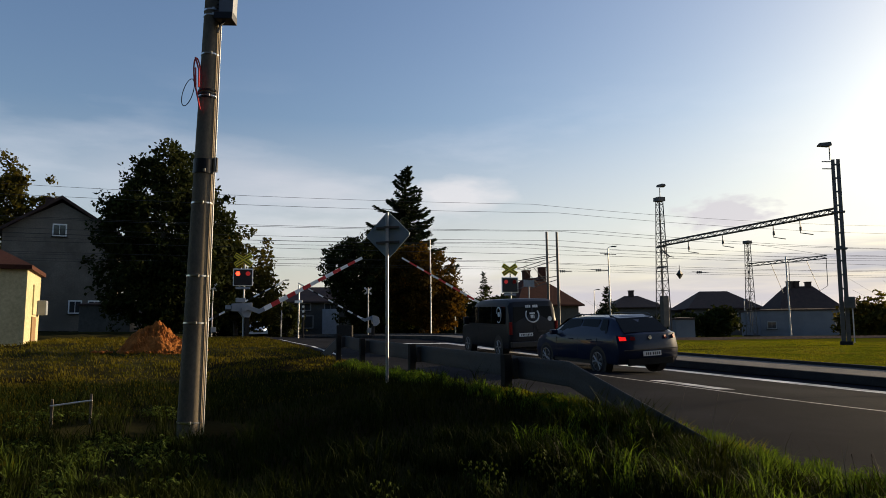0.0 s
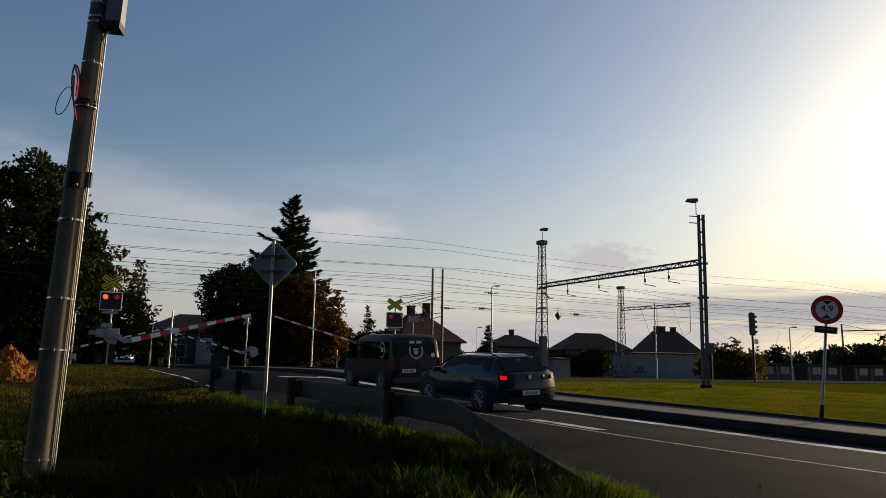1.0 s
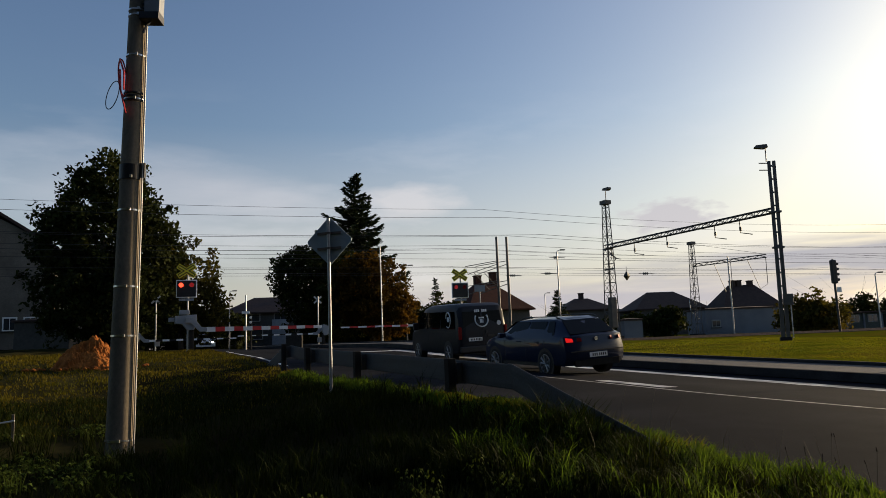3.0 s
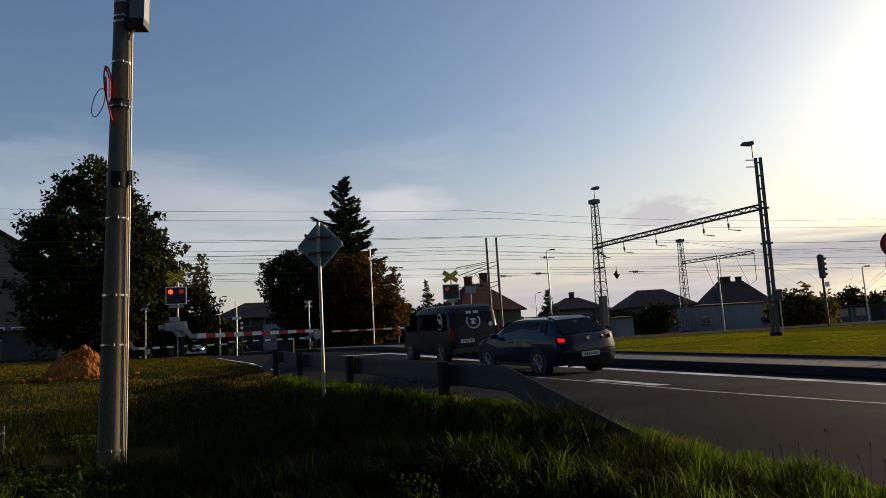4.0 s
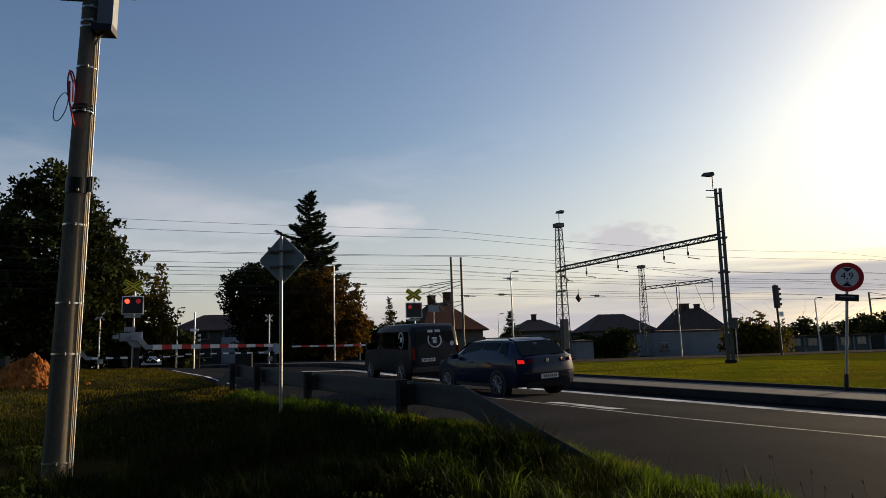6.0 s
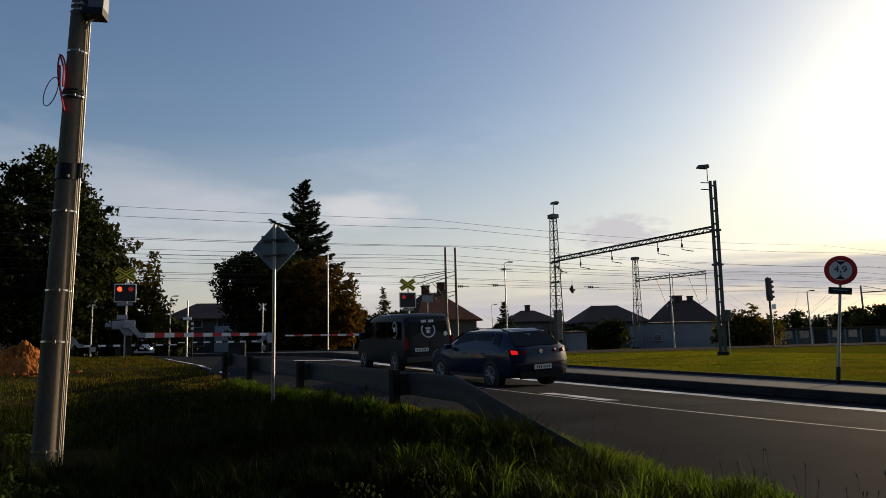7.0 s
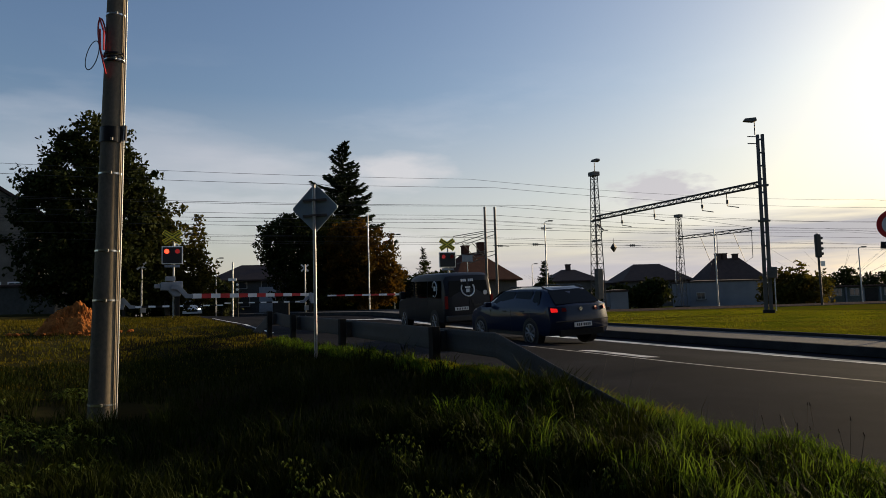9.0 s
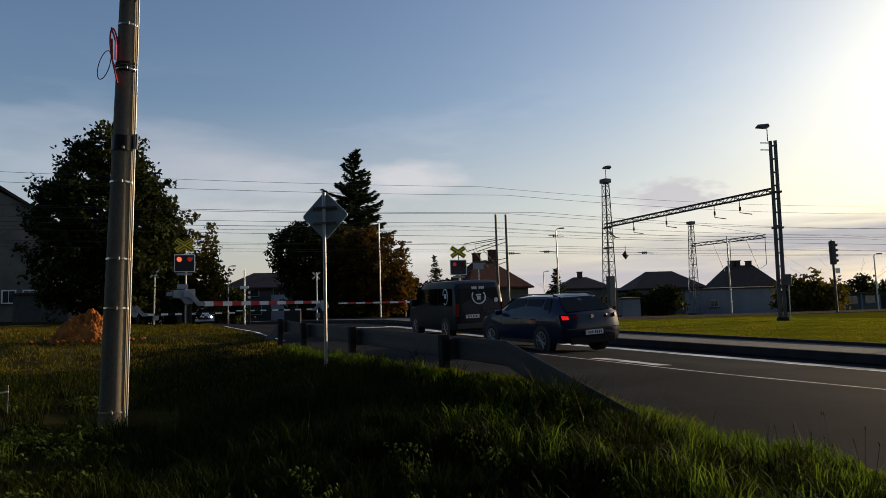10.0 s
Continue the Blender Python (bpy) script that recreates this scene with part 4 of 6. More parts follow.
def lattice_mast(x, y, z, h, w0, w1, rz, label):
    t = thing("catenary_mast", pose(x, y, z, 0, 1.0, rz), label, "railway mast", "railway masts")
    bm = bmesh.new()
    lattice(bm, w0, w1, h, 0.7)
    part("lattice_tower", bm, M_DKSTEEL, t)
    bm = bmesh.new()
    box(bm, (w0 * 1.3, w0 * 1.1, 0.5), (0, 0, 0.05))
    part("footing", bm, M_KERB, t, bevel=0.03)
    bm = bmesh.new()
    box(bm, (w1 * 1.6, w1 * 1.3, 0.3), (0, 0, h + 0.1))
    part("head_plate", bm, M_DKSTEEL, t)
    return t


ML, MR, M3 = (15.95, 51.0), (21.35, 37.5), (32.75, 75.0)
PORTAL_RZ = math.degrees(math.atan2(MR[1] - ML[1], MR[0] - ML[0]))
t = lattice_mast(ML[0], ML[1], 1.2, 10.1, 0.95, 0.42, PORTAL_RZ, "dark steel lattice mast at the railway, with a lamp on top")
floodlight(t, 0.1, 10.3, 1)
for z in (5.2, 6.7):
    bm = bmesh.new()
    box(bm, (1.0, 0.1, 0.12), (0, 0, z))
    part("cross_arm", bm, M_DKSTEEL, t)
bm = bmesh.new()
tube(bm, [(0.2, 0, 6.4), (0.9, 0, 5.9), (0.6, 0, 5.8)], 0.05)
part("bracket", bm, M_DKSTEEL, t)
bm = bmesh.new()
box(bm, (0.4, 0.5, 2.2), (0.5, -0.3, 2.0))
part("switch_cabinet", bm, M_DKSTEEL, t, bevel=0.03)
t = lattice_mast(M3[0], M3[1], 1.1, 10.1, 0.95, 0.45, PORTAL_RZ, "distant dark lattice mast carrying a cantilever beam")
bm = bmesh.new()
e = Vector((0, 0, 7.7))
for k in range(12):
    for dz in (0, 0.28):
        rod(bm, (k * 0.8, 0, 7.6 + dz), (k * 0.8 + 0.8, 0, 7.6 + dz), 0.05, seg=4)
    rod(bm, (k * 0.8, 0, 7.6 + 0.28 * (k % 2)), (k * 0.8 + 0.8, 0, 7.6 + 0.28 * ((k + 1) % 2)), 0.035, seg=4)
tube(bm, [(0, 0, 10.1), (9.6, 0, 7.9)], 0.02, 4)
for k in (5.2, 9.5):
    tube(bm, [(k, 0, 7.6), (k, 0, 5.0), (k - 1.4, 0.6, 4.6), (k - 2.2, 0, 7.6)], 0.03, 4)
part("cantilever_beam", bm, M_DKSTEEL, t)

# twin-leg mast
t = thing("catenary_mast", pose(MR[0], MR[1], 1.0, 0, 1.0, -25), "tall dark twin-channel railway mast with a lamp on top", "railway mast", "railway masts")
for dx in (-0.125, 0.125):
    bm = bmesh.new()
    prism(bm, [(-0.1, 0), (0.1, 0), (0.085, 9.9), (-0.085, 9.9)], -0.09, 0.09, Matrix.Translation((dx, 0, 0)))
    part("channel_leg", bm, M_DKSTEEL, t)
for z in np.arange(0.6, 9.8, 0.75):
    bm = bmesh.new()
    box(bm, (0.36, 0.02, 0.1), (0, -0.1, z))
    part("batten", bm, M_DKSTEEL, t)
for z in (5.0, 7.0):
    bm = bmesh.new()
    box(bm, (0.62, 0.3, 0.09), (0, 0, z))
    part("cross_plate", bm, M_DKSTEEL, t)
for z in (9.4, 9.8):
    bm = bmesh.new()
    rod(bm, (-0.2, 0, z), (-0.65, 0, z + 0.05), 0.03)
    part("peg", bm, M_DKSTEEL, t)
bm = bmesh.new()
box(bm, (0.5, 0.4, 0.6), (0.25, -0.15, 2.1))
part("switch_box", bm, M_DKSTEEL, t, bevel=0.02)
bm = bmesh.new()
tube(bm, [(0.36, -0.2, 0.0), (0.36, -0.2, 1.8)], 0.03)
part("cable_pipe", bm, M_STEEL, t)
bm = bmesh.new()
box(bm, (0.6, 0.5, 0.22), (0, 0, -0.04))
part("footing", bm, M_POST, t, bevel=0.03)
floodlight(t, -0.25, 9.9, -1)

# portal beam between the two masts
span = math.hypot(MR[0] - ML[0], MR[1] - ML[1])
t = thing("portal_beam", pose(ML[0], ML[1], 7.95, 0, 0, PORTAL_RZ), "dark steel lattice beam spanning the tracks", "portal beam")
bm = bmesh.new()
N = 26
for k in range(N):
    x0, x1 = span * k / N, span * (k + 1) / N
    for dy in (-0.14, 0.14):
        for dz in (0, 0.27):
            rod(bm, (x0, dy, dz), (x1, dy, dz), 0.035, seg=4)
        rod(bm, (x0, dy, 0.27 * (k % 2)), (x1, dy, 0.27 * ((k + 1) % 2)), 0.022, seg=4)
        rod(bm, (x0, dy, 0), (x0, dy, 0.27), 0.022, seg=4)
part("truss", bm, M_DKSTEEL, t)
for k in (0.5, 3.0, 6.2, 10.3, 12.2):
    bm = bmesh.new()
    tube(bm, [(k, 0, 0), (k, 0, -0.75), (k + 0.5, 0.4, -0.9)], 0.03)
    rod(bm, (k + 0.02, 0, -0.4), (k + 0.02, 0, -0.62), 0.07, seg=8)
    part("hanger", bm, M_DKSTEEL, t)


def plain_mast(x, y, z, h, r, label, mt=None):
    t = thing("line_mast", pose(x, y, z), label, "mast", "line masts")
    bm = bmesh.new()
    rod(bm, (0, 0, -0.2), (0, 0, h), r, r * 0.8, 10)
    part("shaft", bm, mt or M_DKSTEEL, t)
    return t


for x, y in ((9.5, 63.1), (10.45, 63.3)):
    t = plain_mast(x, y, 1.4, 9.5, 0.13, "tall dark H-section railway mast")
    bm = bmesh.new()
    for z in (5.2, 7.0):
        tube(bm, [(0, 0, z), (-2.8, -0.6, z - 0.9), (-3.0, -0.6, z - 0.2), (0, 0, z + 0.3)], 0.035, 5)
    tube(bm, [(-2.2, -0.4, 6.2), (-0.8, -0.1, 4.6)], 0.03, 5)
    part("cantilever", bm, M_DKSTEEL, t)
plain_mast(30.5, 62.0, 1.0, 7.3, 0.07, "slim pale railway post", M_STEEL)
plain_mast(-0.93, 55.0, 1.6, 7.6, 0.06, "slim pale steel post", M_STEEL)
for x, y, z, h, d in ((13.8, 58.0, 1.3, 7.4, 1), (1.15, 65.0, 1.6, 7.0, 1), (-16.0, 70.0, 1.9, 5.3, 1), (41.5, 58.0, 1.0, 4.9, 1), (19.0, 88, 1.5, 5.6, 1), (45.0, 105, 1.5, 5.0, 1)):
    t = thing("street_lamp", pose(x, y, z), "tall thin pale street lamp", "street lamp", "street lamps")
    bm = bmesh.new()
    rod(bm, (0, 0, -0.2), (0, 0, h), 0.07, 0.045, 10)
    part("post", bm, M_STEEL, t)
    bm = bmesh.new()
    tube(bm, [(0, 0, h), (0.12, 0, h + 0.12), (0.35, 0, h + 0.16)], 0.03)
    part("arm", bm, M_STEEL, t)
    bm = bmesh.new()
    box(bm, (0.42, 0.2, 0.1), (0.5, 0, h + 0.16))
    part("lamp_head", bm, M_DKSTEEL, t, bevel=0.03)

# small items round the crossing
t = thing("information_sign", pose(7.4, 60.0, 1.5, 0, 0, 10), "small pale sign panel on a post, from behind", "road sign")
bm = bmesh.new()
rod(bm, (0, 0.04, -0.2), (0, 0.04, 4.6), 0.05)
part("post", bm, M_STEEL, t)
bm = bmesh.new()
box(bm, (0.95, 0.03, 0.55), (0, 0, 4.5))
part("panel", bm, M_GREY, t, bevel=0.01)
t = thing("marker_post", pose(-8.9, 45.0, 1.6), "black post with three white reflector discs", "marker post")
bm = bmesh.new()
box(bm, (0.1, 0.08, 2.2), (0, 0, 1.0))
part("post", bm, M_POST, t)
for z in (1.35, 1.65, 1.95):
    bm = bmesh.new()
    rod(bm, (0, -0.04, z), (0, -0.06, z), 0.08, seg=12)
    part("reflector", bm, M_WHITE, t)
t = thing("signpost", pose(-9.3, 45.5, 1.6), "thin steel post with a small white plate", "signpost")
bm = bmesh.new()
rod(bm, (0, 0, -0.2), (0, 0, 3.4), 0.045)
part("post", bm, M_STEEL, t)
bm = bmesh.new()
box(bm, (0.5, 0.04, 0.16), (0, -0.06, 2.3))
part("plate", bm, M_WHITE, t)
bm = bmesh.new()
box(bm, (1.1, 0.7, 1.0), (-7.0, 50.5, 1.95))
solid("relay_cabinet", bm, M_POST, "dark low relay cabinet beside the track", "cabinet", bevel=0.04)
for x, y, h in ((60.6, 75.0, 7.0), (66.0, 70.0, 7.5)):
    t = plain_mast(x, y, 0.9, h, 0.12, "distant dark railway mast with a bracket arm")
    bm = bmesh.new()
    tube(bm, [(0, 0, h - 0.8), (6.5, -2.0, h - 0.6)], 0.07, 5)
    part("bracket_arm", bm, M_DKSTEEL, t)
    bm = bmesh.new()
    tube(bm, [(0, 0, h), (3.0, -1.0, h - 0.7)], 0.03, 5)
    part("stay", bm, M_DKSTEEL, t)

# railway light signal
t = thing("railway_signal", pose(35.2, 54.0, 0.9), "black railway light signal on a post", "railway signal")
bm = bmesh.new()
rod(bm, (0, 0, -0.2), (0, 0, 6.0), 0.09, seg=12)
part("post", bm, M_BLACK, t)
bm = bmesh.new()
box(bm, (0.46, 0.3, 1.9), (0.02, 0, 5.0))
part("lamp_case", bm, M_BLACK, t, bevel=0.1)
for k in range(4):
    bm = bmesh.new()
    rod(bm, (0.22, 0, 5.65 - 0.42 * k), (0.42, 0, 5.62 - 0.42 * k), 0.11, seg=10)
    part("lamp_hood", bm, M_BLACK, t)
bm = bmesh.new()
box(bm, (0.35, 0.06, 0.4), (0.25, -0.1, 3.55))
part("number_board", bm, M_WHITE, t)

# height limit sign
LX, LY = 11.42, 15.2
t = thing("height_limit_sign", pose(LX, LY, lz(LX, LY), 0, 6.4, -36), "round red-rimmed height limit sign reading 4,9 m on a post", "road sign")
bm = bmesh.new()
rod(bm, (0, 0.03, -0.2), (0, 0.03, 3.3), 0.033, seg=14)
part("post", bm, M_STEEL, t, smooth=True)
bm = bmesh.new()
rod(bm, (0, 0.03, 0.0), (0, 0.03, 0.75), 0.05, seg=14)
part("post_sleeve", bm, M_BLACK, t)
bm = bmesh.new()
rod(bm, (0, 0.0, 2.98), (0, -0.012, 2.98), 0.34, seg=48)
p = part("disc", bm, M_RED, t, "red sign disc")
bm = bmesh.new()
rod(bm, (0, -0.014, 2.98), (0, -0.018, 2.98), 0.235, seg=48)
part("white_field", bm, M_WHITE, p)
for sg in (1, -1):
    bm = bmesh.new()
    vs = [bm.verts.new((dx, -0.022, 2.98 + sg * dz)) for dx, dz in ((-0.11, 0.21), (0.11, 0.21), (0, 0.12))]
    bm.faces.new(vs)
    part("limit_arrow", bm, M_BLACK, p)
fc = bpy.data.curves.new("figures", "FONT")
fc.body = "4,9"
fc.size, fc.align_x, fc.align_y, fc.extrude = 0.22, "CENTER", "CENTER", 0.002
fc.materials.append(M_BLACK)
fo = new("figures", fc)
fo.parent = p
fo.matrix_basis = pose(0, -0.024, 3.0, 90, 0, 0)
fc = bpy.data.curves.new("unit", "FONT")
fc.body = "m"
fc.size, fc.align_x, fc.align_y, fc.extrude = 0.08, "CENTER", "CENTER", 0.002
fc.materials.append(M_BLACK)
fo = new("unit", fc)
fo.parent = p
fo.matrix_basis = pose(0, -0.024, 2.87, 90, 0, 0)
bm = bmesh.new()
box(bm, (0.48, 0.02, 0.16), (0, -0.02, 2.5))
p = part("plate", bm, M_BLACK, t, "dark plate with illegible bars", bevel=0.006)
bm = bmesh.new()
box(bm, (0.3, 0.004, 0.025), (0, -0.033, 2.52))
part("plate_bar", bm, M_GREY, p)


# ---- wires ----
def wire(name, a, b, sag, r=0.012, label="thin overhead railway wire"):
    a, b = Vector(a), Vector(b)
    pts = []
    for k in range(17):
        f = k / 16
        p = a.lerp(b, f)
        p.z -= sag * 4 * f * (1 - f)
        pts.append(p)
    bm = bmesh.new()
    tube(bm, pts, r, 4)
    solid(name, bm, M_WIRE, label, "wire", group="overhead wires")


for v, z, sag in ((9.5, 12.2, 0.5), (5.0, 10.7, 0.5), (0.0, 8.6, 0.5), (5.0, 8.6, 0.4), (0.0, 6.9, 0.1), (5.0, 6.9, 0.1), (9.5, 7.0, 0.1), (13.0, 9.1, 0.4), (13.0, 7.2, 0.1), (18.0, 8.5, 0.4), (9.5, 8.9, 0.4), (16.0, 9.9, 0.5), (5.0, 9.3, 0.5)):
    for u0, u1 in zip((-150, -95, -45, 14, 62, 120), (-95, -45, 14, 62, 120, 190)):
        a, b = rail_xy(u0, v), rail_xy(u1, v)
        wire("contact_wire" if sag < 0.2 else "carrier_wire", (*a, z), (*b, z), sag, 0.0135)
# dark pennant weight hanging from a wire
bm = bmesh.new()
rod(bm, (0, 0, 0), (0, 0, 0.35), 0.05, 0.28, 4)
rod(bm, (0, 0, 0.35), (0, 0, 0.7), 0.28, 0.04, 4)
rod(bm, (0, 0, 0.7), (0, 0, 1.1), 0.02)
ob = solid("hanging_marker", bm, M_BLACK, "dark diamond marker hanging from the wires", "marker")
ob.location = (*rail_xy(24.5, 5.0), 5.9)
for x, y, z in ((*rail_xy(20.0, 9.5), 6.92), (*rail_xy(18.5, 13.0), 7.12), (*rail_xy(23.0, 13.0), 8.75), (*rail_xy(30.0, 9.5), 6.92)):
    bm = bmesh.new()
    for k in range(3):
        rod(bm, (-0.3 + 0.16 * k, 0, 0), (-0.22 + 0.16 * k, 0, 0), 0.11, seg=10)
    rod(bm, (-0.7, 0, 0.05), (0.7, 0, -0.05), 0.03)
    ob = solid("insulator", bm, M_DKSTEEL, "dark ribbed insulator on an overhead wire", "insulator", group="insulators")
    ob.location = (x, y, z)


# ---- buildings ----
def hip_roof(bm, w, d, h, over, gable=False):
    a, b = w / 2 + over, d / 2 + over
    r = 0.0 if gable else min(b, a) * 0.75
    base = [bm.verts.new((x, y, 0)) for x, y in ((-a, -b), (a, -b), (a, b), (-a, b))]
    low = [bm.verts.new((x, y, -0.15)) for x, y in ((-a, -b), (a, -b), (a, b), (-a, b))]
    r0, r1 = bm.verts.new((-a + r, 0, h)), bm.verts.new((a - r, 0, h))
    bm.faces.new((base[0], base[1], r1, r0))
    bm.faces.new((base[2], base[3], r0, r1))
    bm.faces.new((base[1], base[2], r1))
    bm.faces.new((base[3], base[0], r0))
    bm.faces.new(low[::-1])
    for i in range(4):
        j = (i + 1) % 4
        bm.faces.new((low[i], low[j], base[j], base[i]))


def house(name, x, y, z, rz, w, d, wall_h, roof_h, wall, roof, label, windows=(), chimneys=(), gable=False, over=0.5, frame_mat=None):
    """Windows: (face, across, sill height, width, height); face f is the front, r the right-hand side."""
    t = thing(name, pose(x, y, z, 0, 0, rz), label, "house")
    bm = bmesh.new()
    box(bm, (w, d, wall_h + 1.0), (0, 0, (wall_h - 1.0) / 2))
    if gable:
        prism(bm, [(-d / 2, wall_h), (d / 2, wall_h), (0, wall_h + roof_h * (d / (d + 2 * over)))], -w / 2, w / 2, R3(0, 0, 90))
    part("wall", bm, wall, t)
    bm = bmesh.new()
    if gable:
        b, h = d / 2 + over, roof_h * (d + 2 * over) / d * 0.98
        prism(bm, [(-b, -0.25), (0, h), (b, -0.25), (b, -0.5), (0, h - 0.28), (-b, -0.5)], -w / 2 - over, w / 2 + over, R3(0, 0, 90))
    else:
        hip_roof(bm, w, d, roof_h, over)
    rf = part("roof", bm, roof, t)
    rf.location = (0, 0, wall_h + 0.02)
    for cx, cy, ch in chimneys:
        bm = bmesh.new()
        box(bm, (0.7, 0.7, ch), (cx, cy, roof_h + ch / 2 - 0.8))
        box(bm, (0.85, 0.85, 0.12), (cx, cy, roof_h + ch - 0.8))
        part("chimney", bm, roof, rf)
    for f, c, sill, ww, wh in windows:
        m = pose(c, -d / 2, sill) if f == "f" else pose(w / 2, c, sill, 0, 0, 90)
        bm = bmesh.new()
        box(bm, (ww + 0.16, 0.1, wh + 0.16), (0, -0.01, wh / 2))
        win = part("window", bm, frame_mat or M_FRAME, t)
        win.matrix_basis = m
        for sx in (-1, 1):
            bm = bmesh.new()
            box(bm, (ww / 2 - 0.05, 0.05, wh - 0.06), (sx * ww / 4, -0.05, wh / 2))
            part("pane", bm, M_PANE, win)
        bm = bmesh.new()
        box(bm, (ww + 0.3, 0.22, 0.06), (0, -0.06, -0.1))
        part("sill", bm, M_KERB, win)
    return t


house("house", -34.9, 64.8, 2.4, -67.5, 10.0, 8.7, 8.7, 2.7, M_RENDER, M_ROOF, "tall grey rendered house with a dark gable roof", (("r", -0.1, 8.2, 0.95, 0.95), ("r", 1.4, 1.55, 0.9, 1.0), ("r", 2.9, 1.55, 0.9, 1.0)), ((0.5, -1.5, 1.6),), gable=True, frame_mat=M_WHITE)
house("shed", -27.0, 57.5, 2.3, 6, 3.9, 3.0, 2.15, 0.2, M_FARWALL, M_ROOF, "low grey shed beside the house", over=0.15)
t = house("kiosk", -17.7, 24.9, 1.3, 22.5, 5.6, 3.3, 2.85, 0.75, M_PLASTER, M_ROOFRED, "small cream plastered substation with a red roof and brown door", over=0.15)
bm = bmesh.new()
box(bm, (0.05, 0.9, 1.15), (2.82, 0.2, 0.55))
part("door", bm, M_DOOR, t, "brown wooden door", bevel=0.01)
bm = bmesh.new()
box(bm, (0.06, 0.8, 1.1), (2.82, 0.2, 1.75))
part("vent_panel", bm, M_PLASTER, t, bevel=0.01)
bm = bmesh.new()
box(bm, (0.3, 0.5, 0.55), (2.97, 1.2, 1.5))
part("meter_box", bm, M_GREY, t, bevel=0.02)

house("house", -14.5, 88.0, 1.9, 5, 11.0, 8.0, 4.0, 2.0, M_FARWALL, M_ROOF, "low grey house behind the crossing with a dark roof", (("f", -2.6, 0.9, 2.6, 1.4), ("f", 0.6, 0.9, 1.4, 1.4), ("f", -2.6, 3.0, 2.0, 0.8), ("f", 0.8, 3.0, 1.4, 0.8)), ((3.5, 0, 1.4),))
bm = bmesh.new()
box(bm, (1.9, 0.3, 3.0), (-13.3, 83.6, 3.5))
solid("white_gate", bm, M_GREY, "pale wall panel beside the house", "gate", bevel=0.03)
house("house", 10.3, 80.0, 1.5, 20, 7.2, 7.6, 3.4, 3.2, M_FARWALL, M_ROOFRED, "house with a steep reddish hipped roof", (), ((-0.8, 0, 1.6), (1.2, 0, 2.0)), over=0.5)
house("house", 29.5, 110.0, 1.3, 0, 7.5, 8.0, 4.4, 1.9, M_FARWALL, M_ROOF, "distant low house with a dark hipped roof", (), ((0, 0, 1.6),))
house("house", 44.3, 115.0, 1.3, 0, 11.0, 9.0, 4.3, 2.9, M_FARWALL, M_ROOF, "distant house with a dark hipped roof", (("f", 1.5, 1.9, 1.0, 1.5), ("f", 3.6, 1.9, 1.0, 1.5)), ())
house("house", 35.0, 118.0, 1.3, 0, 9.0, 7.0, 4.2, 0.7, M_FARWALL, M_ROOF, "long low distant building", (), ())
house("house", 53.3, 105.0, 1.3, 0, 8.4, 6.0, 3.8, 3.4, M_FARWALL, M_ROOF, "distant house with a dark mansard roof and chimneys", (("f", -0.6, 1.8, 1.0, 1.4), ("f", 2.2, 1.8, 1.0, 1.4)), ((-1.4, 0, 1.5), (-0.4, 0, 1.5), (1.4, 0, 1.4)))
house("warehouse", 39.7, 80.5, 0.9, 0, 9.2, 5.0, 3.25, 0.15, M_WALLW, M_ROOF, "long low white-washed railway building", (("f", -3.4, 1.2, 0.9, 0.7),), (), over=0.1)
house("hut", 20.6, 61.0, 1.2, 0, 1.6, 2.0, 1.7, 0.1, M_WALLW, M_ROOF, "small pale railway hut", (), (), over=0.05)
def make_garage_row():
    """A long flat-roofed block of framed wall bays, with windows high in some of them."""
    t = thing("garage_block", pose(43.4, 66.0, 0.85), "long low green-grey flat-roofed building along the railway", "building")
    bm = bmesh.new()
    box(bm, (24.0, 3.0, 2.05), (12.0, 1.5, 0.9))
    part("wall", bm, M_GREENWALL, t)
    bm = bmesh.new()
    box(bm, (24.4, 3.5, 0.14), (12.0, 1.45, 2.0))
    part("roof", bm, M_ROOF, t, bevel=0.02)
    for k in range(14):
        x = 0.3 + 1.8 * k
        bm = bmesh.new()
        box(bm, (0.16, 0.14, 1.95), (x, -0.05, 0.93))
        part("pilaster", bm, M_WALLW, t)
        if k == 13:
            break
        if k % 3 != 2:
            bm = bmesh.new()
            box(bm, (1.0, 0.08, 0.75), (x + 0.9, -0.02, 1.4))
            win = part("window", bm, M_FRAME, t)
            for sx in (-0.24, 0.24):
                bm = bmesh.new()
                box(bm, (0.4, 0.04, 0.62), (x + 0.9 + sx, -0.06, 1.4))
                part("pane", bm, M_PANE, win)
        else:
            bm = bmesh.new()
            box(bm, (1.3, 0.08, 1.75), (x + 0.9, -0.02, 0.88))
            part("door", bm, M_POST, t, bevel=0.01)


make_garage_row()
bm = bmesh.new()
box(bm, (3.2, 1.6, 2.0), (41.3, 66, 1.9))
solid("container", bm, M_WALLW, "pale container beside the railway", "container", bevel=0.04)


